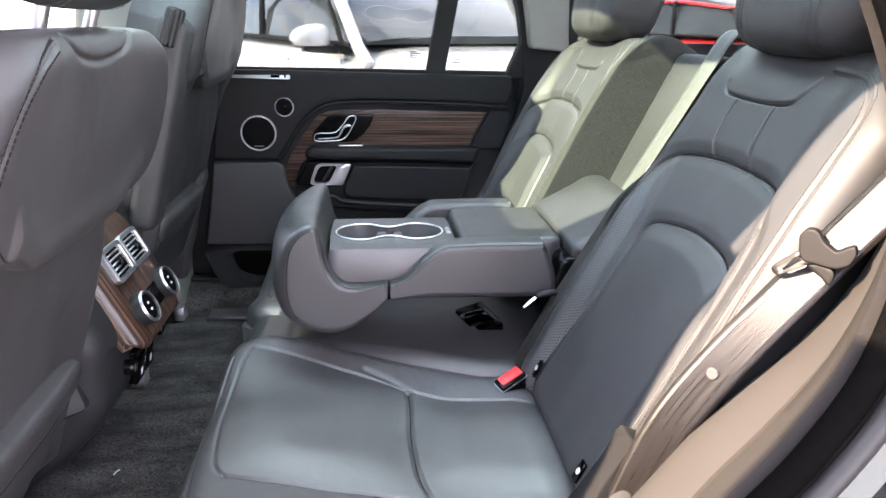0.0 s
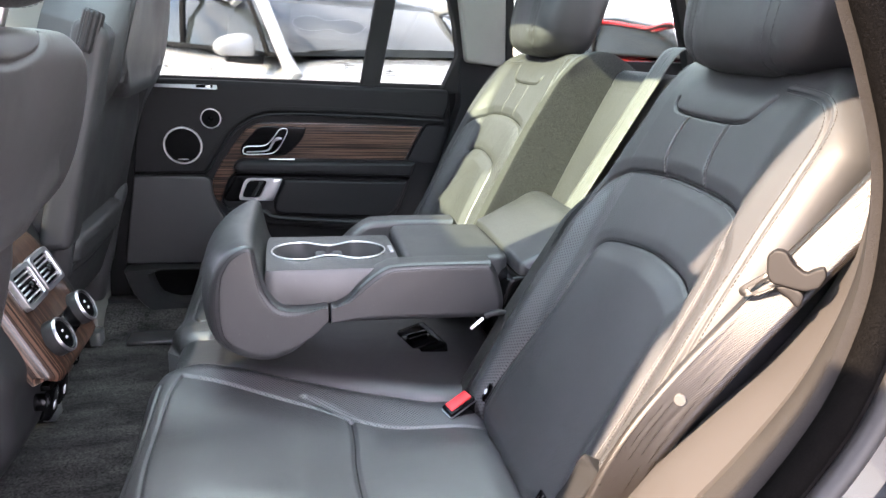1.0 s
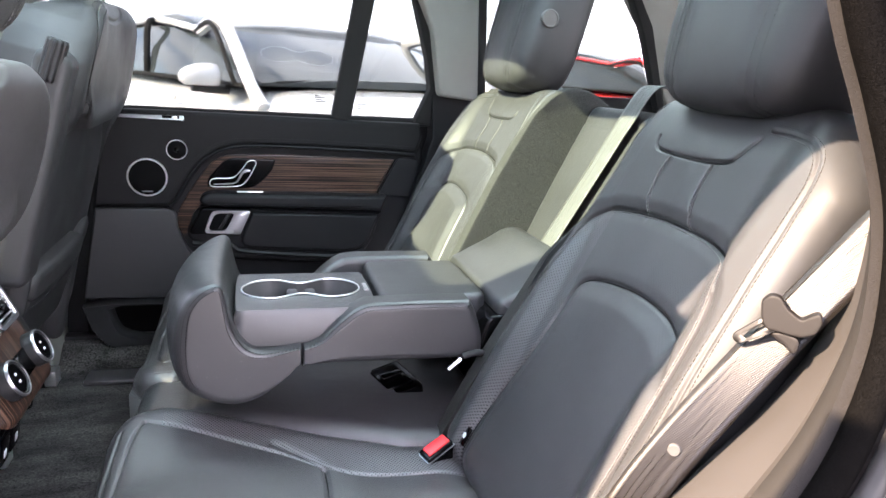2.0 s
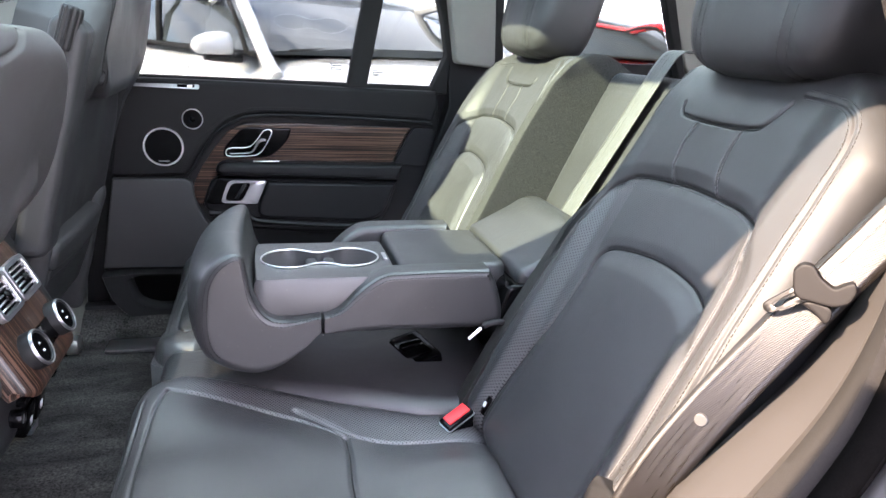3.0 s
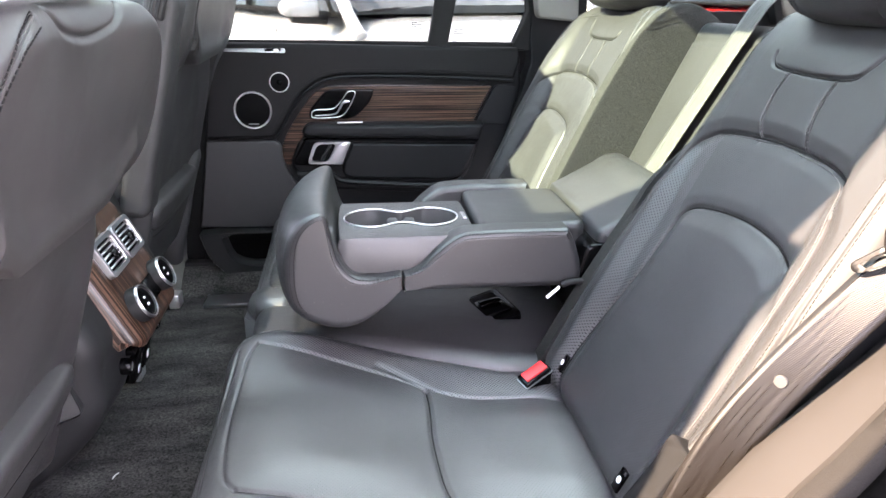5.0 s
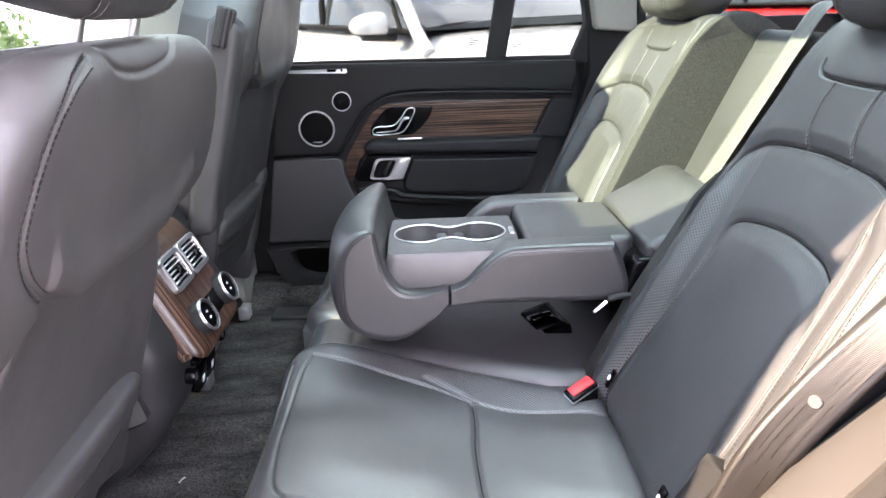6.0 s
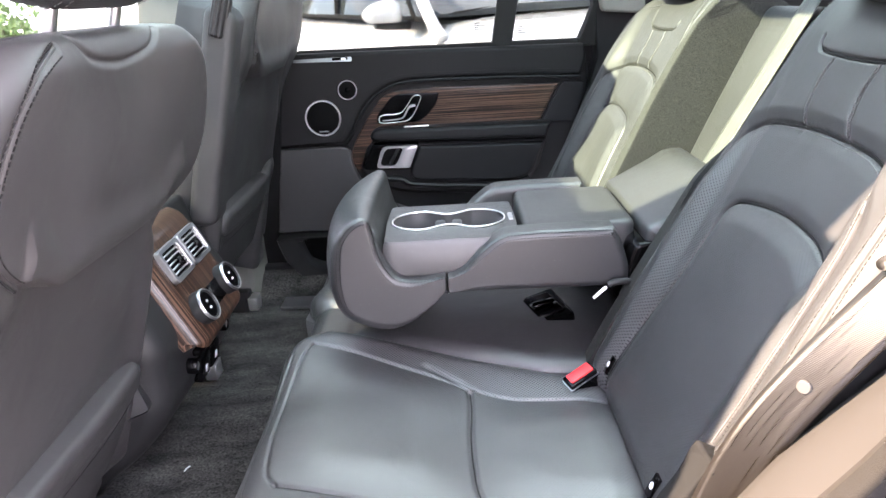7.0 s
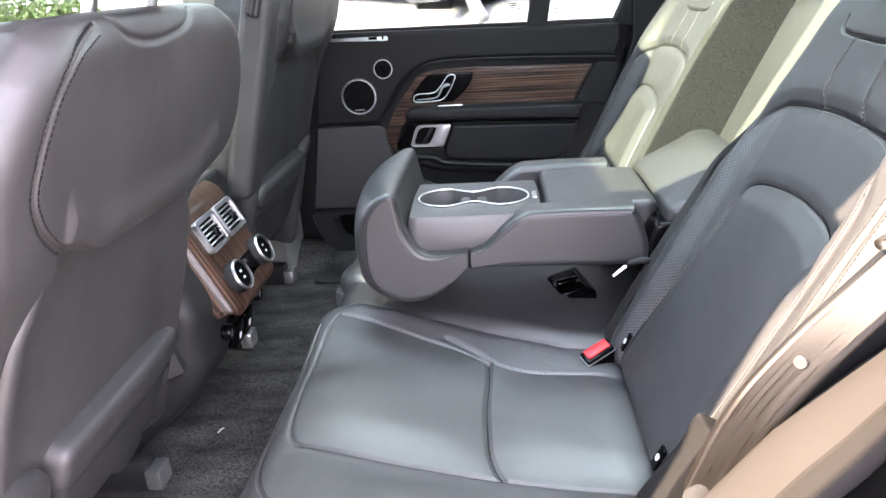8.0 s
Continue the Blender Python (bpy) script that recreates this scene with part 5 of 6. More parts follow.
# ---------------------------------------------------------------- centre console between the front seats
def build_console():
    con = empty("rear_console", (-0.42, 1.165, 0.745), label="dark console end with wood veneer, air vents and climate dials", category="console")
    CY = 1.165
    down = Vector((0.082, 0, -0.166)).normalized()      # along the sloping face, downwards
    out = Vector((0.166, 0, 0.082)).normalized()        # out of the face
    top = Vector((-0.412, CY, 1.163))

    def face(a, b, lift=0.0):
        """a across (from the centre, along the skin), b down the face; the sides and the top wrap forwards, the foot tucks in."""
        t = abs(a)
        th = min(max(t - 0.078, 0.0) / 0.030, 1.28)
        e = max(t - 0.078 - 0.030 * 1.28, 0.0)
        y = min(t, 0.078) + 0.030 * math.sin(th) + e * math.cos(th)
        d = -0.030 * (1 - math.cos(th)) - e * math.sin(th)
        if b < 0.028:
            q = min((0.028 - b) / 0.040, 1.05)
            r = max(0.028 - b - 0.040 * 1.05, 0.0)
            c = down * (0.028 - 0.040 * math.sin(q) - r * math.cos(q)) - out * (0.040 * (1 - math.cos(q)) + r * math.sin(q))
            n = out * math.cos(q) - down * math.sin(q)
        else:
            q = min(max(b - 0.182, 0.0) / 0.018, 1.2)
            c = down * (min(b, 0.182) + 0.018 * math.sin(q)) - out * (0.018 * (1 - math.cos(q)))
            n = out * math.cos(q) + down * math.sin(q)
        return top + c + n * (d + lift * math.cos(th)) + Vector((0, math.copysign(y + lift * math.sin(th), a), 0))

    def shell(name, a0, a1, b0, b1, thick, material, parent, label="", na=40, nb=30):
        bm = bmesh.new()
        where, grain = bm.verts.layers.float_vector.new("skin"), bm.loops.layers.uv.new("UVMap")
        A, B = np.linspace(a0, a1, na), np.linspace(b0, b1, nb)
        narrow = [1 - 0.16 * float(sstep(b, 0.05, 0.20)) - 0.10 * (1 - math.sqrt(max(0.0, 1 - max(0.0, (b - b1 + 0.016) / 0.0162) ** 2))) for b in B]
        front = [[bm.verts.new(face(a * k, b)) for a in A] for b, k in zip(B, narrow)]
        rear = [[bm.verts.new(face(a * k, b, -thick)) for a in A] for b, k in zip(B, narrow)]
        for j in range(nb - 1):
            for i in range(na - 1):
                bm.faces.new((front[j][i], front[j][i + 1], front[j + 1][i + 1], front[j + 1][i]))
        rim = [(0, i) for i in range(na)] + [(j, na - 1) for j in range(1, nb)] + [(nb - 1, i) for i in range(na - 2, -1, -1)] + [(j, 0) for j in range(nb - 2, 0, -1)]
        for k in range(len(rim)):
            (j, i), (jj, ii) = rim[k - 1], rim[k]
            bm.faces.new((front[j][i], front[jj][ii], rear[jj][ii], rear[j][i]))
        used = {v for j, i in rim for v in (rear[j][i],)}
        for row in rear:
            for v in row:
                if v not in used:
                    bm.verts.remove(v)
        for j in range(nb):
            for i in range(na):
                front[j][i][where] = (B[j], A[i] * narrow[j], 0)
        for j, i in rim:
            rear[j][i][where] = (B[j], A[i] * narrow[j] + math.copysign(thick, A[i]), 0)
        for f_ in bm.faces:
            for lp in f_.loops:
                lp[grain].uv = lp.vert[where].xy
        return part(name, bm, material, parent, label)

    shell("wood_panel", -0.155, 0.155, -0.045, 0.203, 0.02, WOOD, con, "glossy brown wood veneer panel", 60, 50)
    # vents: two silver frames with slats
    for c in (-0.040, 0.040):
        a0, a1, b0, b1 = c - 0.0375, c + 0.0375, 0.037, 0.094
        vent = part("air_vent", console_box(face, a0 + 0.006, a1 - 0.006, b0 + 0.006, b1 - 0.006, -0.004, 0.002), MESH_BLACK, con, "black air vent in a silver frame")
        o = rounded([(a0, b0), (a1, b0), (a1, b1), (a0, b1)], 0.008)
        i = rounded([(a0 + 0.007, b0 + 0.007), (a1 - 0.007, b0 + 0.007), (a1 - 0.007, b1 - 0.007), (a0 + 0.007, b1 - 0.007)], 0.005)
        part("vent_frame", frame_between(o, i, 0.009, -0.002, 64, lambda a, b, d: face(a, b, d)), SATIN, vent, "silver frame")
        for k in range(5):
            b = b0 + 0.013 + k * (b1 - b0 - 0.026) / 4
            part("slat", console_box(face, a0 + 0.005, a1 - 0.005, b - 0.0009, b + 0.0009, 0.001, 0.0065), SATIN, vent)
        part("vent_tab", console_box(face, c + 0.004, c + 0.016, b0 + 0.026, b0 + 0.040, 0.004, 0.010), PIANO, vent)
    # dials
    m3 = Matrix((( 0, down.x, out.x), (1, 0, 0), (0, down.z, out.z))).to_4x4()
    for c in (-0.058, 0.060):
        m = Matrix.Translation(face(c, 0.146, 0.0)) @ m3
        dial = part("dial", lathe([(0.027, -0.004), (0.027, 0.014), (0.0255, 0.018), (0.022, 0.0185), (0.0205, 0.016)], m, 40), PLASTIC, con, "round climate dial")
        part("dial_ring", lathe([(0.0265, 0.0125), (0.0265, 0.0172), (0.0252, 0.0192), (0.0238, 0.0188), (0.0234, 0.0160)], m, 40), SATIN, dial, "satin silver ring")
        part("dial_face", lathe([(0.0236, 0.012), (0.0236, 0.0165), (0.001, 0.0165)], m, 40), PIANO, dial, "black glass dial face")
        for dy, sx in ((0.0055, 0.006), (-0.0055, 0.005)):
            part("dial_mark", placed(box(-sx / 2, sx / 2, dy - 0.0016, dy + 0.0016, 0.0164, 0.0172), m), WHITE_MARK, dial)
    part("display", console_box(face, -0.034, 0.036, 0.131, 0.165, -0.002, 0.003), PIANO, con, "black display between the dials")
    # lower body: sloping in towards the floor
    prof = rounded([(-0.62, 1.13), (-0.43, 1.165), (-0.425, 1.145), (-0.366, 1.015), (-0.376, 0.965), (-0.374, 0.925), (-0.392, 0.885), (-0.44, 0.835), (-0.50, 0.79), (-0.54, 0.74), (-0.64, 0.74)], 0.02, 4)
    part("body", YZslab(prof, 0.988, 2 * CY - 0.988, 0.030, 6), PLASTIC, con, "black plastic console body", sharp=0)
    # sockets and switches below the wood
    for y in (1.090, 1.242):
        m = Matrix.Translation((-0.372, y, 0.943)) @ Matrix.Rotation(radians(93), 4, "Y")
        sk = part("socket", lathe([(0.0125, -0.006), (0.0125, 0.010), (0.011, 0.0125), (0.008, 0.0125), (0.007, 0.008)], m, 28), PIANO, con, "round black socket")
        part("socket_cap", lathe([(0.0078, 0.006), (0.0078, 0.0105), (0.001, 0.0115)], m, 24), SATIN, sk, "silver socket cap")
    for y in (1.142, 1.192):
        sw = part("switch", placed(box(-0.008, 0.008, -0.021, 0.021, -0.024, 0.020, 0.004), Matrix.Translation((-0.376, y, 0.918)) @ Matrix.Rotation(radians(8), 4, "Y")), PIANO, con, "black switch block")
        part("switch_mark", placed(box(0.0078, 0.0086, -0.005, 0.005, -0.012, 0.0), Matrix.Translation((-0.376, y, 0.918)) @ Matrix.Rotation(radians(8), 4, "Y")), WHITE_MARK, sw)
    part("switch_shelf", box(-0.385, -0.362, 1.112, 1.222, 0.948, 0.957, 0.002), PIANO, con)
    # side pocket facing the near footwell
    part("side_pocket", frame_between(rounded([(-0.47, 1.01), (-0.412, 0.99), (-0.392, 0.935), (-0.47, 0.90)], 0.012), rounded([(-0.448, 1.0), (-0.407, 0.978), (-0.395, 0.932), (-0.452, 0.912)], 0.010), 0.978, 0.99, 64), PLASTIC, con)
    part("pocket_plate", slab(rounded([(-0.448, 1.0), (-0.407, 0.978), (-0.395, 0.932), (-0.452, 0.912)], 0.010), lambda a, b, d: (a, 0.984 + d, b), 0.004), SATIN, con, "silver plate on the console side")
    return con


def console_box(face, a0, a1, b0, b1, l0, l1):
    bm = bmesh.new()
    v = [[bm.verts.new(face(a, b, l)) for a, b in ((a0, b0), (a1, b0), (a1, b1), (a0, b1))] for l in (l0, l1)]
    bm.faces.new(v[0])
    bm.faces.new(v[1])
    for k in range(4):
        bm.faces.new((v[0][k - 1], v[0][k], v[1][k], v[1][k - 1]))
    return bm


build_console()

# ---------------------------------------------------------------- front seats, seen from behind
def build_front_seat(sgn, label):
    # one leather in two tones: near seat's light and far seat's shade are coloured in
    skin = FRONT_SKIN_LIT if sgn > 0 else LEATHER
    if sgn > 0:
        FV, FN = np.array([0.32, 0.0, 0.9474]), np.array([0.9474, 0.0, -0.32])
        cy, lift = 0.787, 0.0
        o = np.array([-0.43, cy, 0.93]) - 0.012 * FN
    else:                   # the far seat stands higher and more upright
        FV, FN = np.array([0.242, 0.0, 0.970]), np.array([0.970, 0.0, -0.242])
        cy, lift = 2 * YC - 0.787, 0.080
        o = np.array([-0.419, cy, 1.017])
    seat = empty("bucket_seat", (-0.6, cy, 0.745), label=label, category="car seat", group="front seats")
    wing = flat_line([(-0.126, 0.550), (-0.140, 0.547), (-0.153, 0.543), (-0.167, 0.537), (-0.180, 0.526), (-0.191, 0.514), (-0.201, 0.498), (-0.214, 0.468), (-0.222, 0.434), (-0.214, 0.409), (-0.198, 0.389), (-0.172, 0.368)])
    groove = flat_line([(-0.172, 0.368), (-0.158, 0.350), (-0.165, 0.332), (-0.186, 0.300), (-0.205, 0.263), (-0.216, 0.18), (-0.218, 0.0)])
    topl = flat_line([(-0.088, 0.556), (-0.06, 0.536), (0.0, 0.528), (0.06, 0.536), (0.088, 0.556)])
    side_of = np.array([1, 1]) if sgn > 0 else np.array([-0.84, 1])      # the stitched seam that shows
    mirror = np.array([-1, 1])

    def hw(v):
        return np.interp(v, [-0.12, 0.1, 0.25, 0.32, 0.36, 0.415, 0.455, 0.490, 0.515, 0.540, 0.556, 0.568], [0.236, 0.238, 0.244, 0.260, 0.276, 0.280, 0.270, 0.249, 0.228, 0.198, 0.170, 0.13])

    def h(u, v):
        a = np.abs(u)
        g = np.interp(v, groove[::-1, 1], -groove[::-1, 0])         # where the bolsters begin
        lobe = 0.032 + 0.008 * np.cos(u * 5) + 0.006 * sstep(a, 0.10, 0.22)
        lobe = lobe - 0.014 * np.exp(-((u + 0.01) / 0.095) ** 4) * sstep(v, 0.43, 0.55) - 0.010 * sstep(v, 0.51, 0.568) ** 2
        panel = 0.006 + 0.014 * np.exp(-(np.maximum(g - a, 0) / 0.045) ** 2) - 0.012 * np.exp(-(np.maximum(g - a, 0) / 0.010) ** 2)
        side = 0.034 - np.where(u > 0, 0.034, 0.016) * (1 - sstep(v, 0.26, 0.40))
        lower = np.where(a < g, panel, side)
        fold = 0.338 + 0.030 * sstep(a, 0.10, 0.165)
        top = sstep(v, fold - 0.007, fold + 0.006)
        top = np.where(a > np.maximum(g, 0.16), sstep(v, 0.30, 0.42), top)
        w = lower * (1 - top) + lobe * top + 0.006 * np.exp(-((v - fold - 0.025) / 0.02) ** 2) * (a < 0.17)
        near_grv = np.minimum(near_line(u, v, groove), near_line(u, v, groove * mirror))
        w = w - 0.0045 * np.exp(-(near_line(u, v, wing * side_of) / 0.0032) ** 2)
        w = w - 0.010 * np.exp(-(near_grv / 0.0050) ** 2) * sstep(0.37 - v, 0.0, 0.02)
        return w - 0.004 * np.exp(-(near_line(u, v, topl) / 0.003) ** 2) + 0.0012 * np.sin(19 * u + 3) * np.sin(14 * v)

    pad = Pad(o, (0, sgn, 0), FV, FN, lambda v: -hw(v), lambda v: hw(v) - (0.048 * sstep(v, 0.16, 0.34) if sgn < 0 else 0.0), -0.10, 0.568, h, 0.034, 0.08, 190, 280, droop=0.55)
    me = pad.mesh("backrest")
    level = 1.446 + 1.3 * lift          # the top is pressed level

    def pressed(p):
        p = np.array(p, float)
        over = np.maximum(p[..., 2] - level, 0)
        p[..., 2] = np.where(over > 0, level + 0.012 * (1 - np.exp(-over / 0.012)), p[..., 2])
        return p
    for v in me.vertices:
        v.co = pressed(v.co)
    if sgn > 0:
        me.flip_normals()
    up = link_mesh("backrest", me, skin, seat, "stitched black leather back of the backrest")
    seam = wing * side_of
    link_mesh("stitching", stitch_mesh("stitching", [beside(seam, 0.0050), beside(seam, -0.0050)], lambda a, b, w=0.0: pressed(pad.at(np.array(a), np.array(b), w)), 0.0056, 0.0040, 0.0010), THREAD_DARK, up)["kind"] = "stuff"
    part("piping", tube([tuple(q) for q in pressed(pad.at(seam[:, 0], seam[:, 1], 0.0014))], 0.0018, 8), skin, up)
    # map pocket: a padded rim across the back and the panel hanging from it
    def lay(a, b, d):
        return tuple(o + np.array([0, sgn * a, 0]) + FV * b + FN * (0.034 - d - 0.5 * max(abs(a) - 0.06, 0) ** 2))
    bar = rounded([(-0.118, 0.050), (0.192, 0.044), (0.198, 0.080), (0.180, 0.097), (-0.108, 0.101), (-0.119, 0.090)], [0.006, 0.02, 0.02, 0.02, 0.01, 0.008])
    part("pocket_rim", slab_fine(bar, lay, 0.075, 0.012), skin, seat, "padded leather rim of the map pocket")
    poc = rounded([(-0.112, 0.055), (0.194, 0.050), (0.196, 0.0), (0.165, -0.052), (-0.085, -0.062)], [0.005, 0.005, 0.03, 0.03, 0.02])
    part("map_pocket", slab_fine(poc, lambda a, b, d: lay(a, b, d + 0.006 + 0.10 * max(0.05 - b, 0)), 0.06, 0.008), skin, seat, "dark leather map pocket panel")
    seam = np.array([(-0.10, 0.036), (0.0, 0.033), (0.185, 0.030)])
    link_mesh("stitching", stitch_mesh("stitching", [catmull(seam, 8)], lambda a, b, w=0.0: np.array([lay(p, q, 0.0079 - w) for p, q in zip(a, b)]), 0.006, 0.004, 0.0011), THREAD_DARK, seat)["kind"] = "stuff"
    for k, off in ((-1, 0.004), (1, -0.030)):
        wrap = rounded([(0.125 * k, -0.15), (0.275 * k, -0.15), (0.268 * k, 0.10), (0.215 * k, 0.125), (0.165 * k, 0.108), (0.123 * k, 0.085)], [0.01, 0.03, 0.05, 0.05, 0.03, 0.02])
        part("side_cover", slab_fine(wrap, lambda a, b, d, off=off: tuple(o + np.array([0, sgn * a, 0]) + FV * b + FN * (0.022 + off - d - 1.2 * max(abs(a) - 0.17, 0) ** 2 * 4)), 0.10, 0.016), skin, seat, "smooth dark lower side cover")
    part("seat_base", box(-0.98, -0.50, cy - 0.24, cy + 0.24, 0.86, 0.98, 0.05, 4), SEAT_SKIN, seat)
    for y in (cy - 0.17, cy + 0.17):
        part("seat_rail", box(-0.98, -0.47, y - 0.016, y + 0.016, 0.745, 0.80, 0.005), PLASTIC, seat, "black steel seat rail")
        part("rail_end", box(-0.475, -0.45, y - 0.02, y + 0.02, 0.75, 0.785, 0.004), CHROME, seat)
    part("rail_riser", box(-0.90, -0.52, cy - 0.19, cy + 0.19, 0.79, 0.87, 0.01), PLASTIC, seat)
    for dy in (-0.062, 0.062) if sgn > 0 else (-0.06, 0.06):
        part("headrest_post", tube([tuple(o + FV * q + FN * -0.012 + np.array([0, dy, 0])) for q in (0.50, 0.66)], 0.0068, 16), SATIN, seat, "chrome headrest post")
    if sgn < 0:
        bar = rounded([(0.16, -0.075), (0.535, -0.075), (0.55, -0.055), (0.535, -0.02), (0.17, -0.025)], 0.018)
        ar = part("folded_armrest", slab(bar, lambda a, b, d: tuple(o + FV * (a - 0.045 - 0.4 * lift) + FN * (b + 0.050) + np.array([0, sgn * (0.270 - d), 0])), 0.06, 0.014, 4), skin, seat, "armrest folded up against the seat")
        rm = Matrix.Translation(tuple(o + FV * (0.482 - 0.4 * lift) + FN * (0.002) + np.array([0, sgn * 0.262, 0]))) @ Matrix.Rotation(radians(18.7), 4, "Y")
        prof = [(0.014, -0.032), (0.016, -0.028), (0.016, 0.028), (0.014, 0.032)]
        roller = bmesh.new()
        for r, hgt in prof:
            for k in range(48):
                rr = r * (1.0 if k % 4 < 2 else 0.90)
                roller.verts.new(rm @ Vector((rr * math.cos(k * math.pi / 24), rr * math.sin(k * math.pi / 24), hgt)))
        roller.verts.ensure_lookup_table()
        for i in range(3):
            for k in range(48):
                roller.faces.new([roller.verts[i * 48 + k], roller.verts[i * 48 + (k + 1) % 48], roller.verts[(i + 1) * 48 + (k + 1) % 48], roller.verts[(i + 1) * 48 + k]])
        roller.faces.new([roller.verts[k] for k in range(48)])
        roller.faces.new([roller.verts[144 + k] for k in range(48)])
        part("roller", roller, PLASTIC, ar, "ribbed black adjuster roller", smooth=False)
    hr = headrest(tuple(o + FV * 0.676 + FN * -0.030 + np.array([0, -0.017 * sgn, 0])), 0.150, 0.108, 0.055, sgn, 16, -1)
    hr.parent = seat
    hr.matrix_parent_inverse = Matrix.Translation(-Vector(seat.location))
    return seat


def slab_fine(poly, place, depth, bevel):
    """A slab whose outline is sampled densely enough to follow a curved place()."""
    q = resample(poly, 90)
    return slab([Vector(p) for p in q], place, depth, bevel, 3)


build_front_seat(1, "black leather front seat seen from behind")
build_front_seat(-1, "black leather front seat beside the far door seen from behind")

# ---------------------------------------------------------------- belts and buckles
def build_belts():
    belt = empty("seat_belt", (0.3, 0.6, 1.1), label="sunlit grey woven seat belt with its hanging tongue", category="seat belt", group="seat belts")
    pts = [(0.252, 0.620, 0.97), (0.282, 0.602, 1.084), (0.320, 0.590, 1.163), (0.396, 0.572, 1.276), (0.460, 0.545, 1.377), (0.55, 0.50, 1.53)]
    ac = [(-0.75, 0.62, 0.2), (-0.78, 0.6, 0.22), (-0.725, 0.64, 0.23), (-0.56, 0.82, 0.12), (-0.56, 0.82, 0.12), (-0.6, 0.78, 0.15)]
    link_mesh("webbing", ribbon(pts, ac, 0.042), WEB, belt)
    # stop button
    n = np.cross(np.array((0.047, -0.03, 0.095)), np.array(ac[2]))
    n = Vector(n / np.linalg.norm(n))
    if n.y > 0:
        n = -n
    rot = n.to_track_quat("Z", "Y").to_matrix().to_4x4()
    part("stop_button", lathe([(0.0055, -0.001), (0.0055, 0.0018), (0.0047, 0.0027), (0.001, 0.0027)], Matrix.Translation(Vector(pts[2]) + n * 0.0005) @ rot, 28), BUTTON, belt, "pale round stop button")
    # tongue: a hooked plastic grip across the belt with a slotted steel blade
    along = Vector((0.047, -0.03, 0.1)).normalized()
    acr = Vector(ac[3]).normalized()
    acr = (acr - along * acr.dot(along)).normalized()
    m = Matrix.Translation(Vector((0.394, 0.575, 1.271)) + n * 0.008) @ Matrix((acr, along, n)).transposed().to_4x4()
    grip = rounded([(0.029, 0.013), (0.027, 0.022), (0.0195, 0.0255), (0.0096, 0.021), (-0.0034, 0.0205), (-0.0064, 0.028), (-0.0105, 0.034), (-0.0165, 0.029), (-0.018, 0.0185), (-0.012, 0.0095), (-0.0027, 0.0045), (0.0056, 0.001), (0.0116, -0.0025), (0.0185, 0.0), (0.0235, 0.0060)], 0.003, 4)
    tg = part("tongue", placed(slab([Vector(q) for q in grip], lambda a, b, d: (a, b, 0.010 - d), 0.011, 0.0015, 3), m), TONGUE, belt, "dark plastic belt tongue")
    lobe = catmull([(0.008, -0.004), (0.001, 0.004), (-0.0115, 0.0065), (-0.0165, -0.001), (-0.0145, -0.0055), (-0.0046, -0.0040)], 4, True)
    part("tongue_foot", placed(slab([Vector(q) for q in lobe], lambda a, b, d: (a, b, 0.007 - d), 0.012, 0.002, 2), m), TONGUE, tg)
    o = rounded([(0.0295, -0.0235), (0.0205, 0.0025), (0.0060, 0.0060), (0.0055, 0.0005), (0.0200, -0.0255), (0.0250, -0.0270)], [0.003, 0.003, 0.001, 0.001, 0.003, 0.003])
    i = rounded([(0.0243, -0.0190), (0.0182, -0.0021), (0.0130, -0.0006), (0.0192, -0.0190)], 0.001)
    part("blade", placed(frame_between(o, i, 0.0085, 0.0060, 48, lambda a, b, d: (a, b, d)), m), STEEL, tg, "slotted steel blade")
    # centre belt lying against the inboard side of the seat
    cb = empty("seat_belt", (0.4, 1.02, 1.2), label="grey woven centre seat belt beside the backrest", category="seat belt", group="seat belts")
    p2 = [tuple(np.array([0.25, y, 0.975]) + BACK_V * v + BACK_N * d) for v, d, y in ((0.06, -0.092, 1.238), (0.16, -0.090, 1.226), (0.29, -0.088, 1.211), (0.42, -0.085, 1.192), (0.52, -0.083, 1.178), (0.585, -0.086, 1.168), (0.606, -0.125, 1.164))]
    a2 = [(0.05, 1.0, 0.0)] * 7
    link_mesh("webbing", ribbon(p2, a2, 0.056), WEB_GREY, cb)


build_belts()


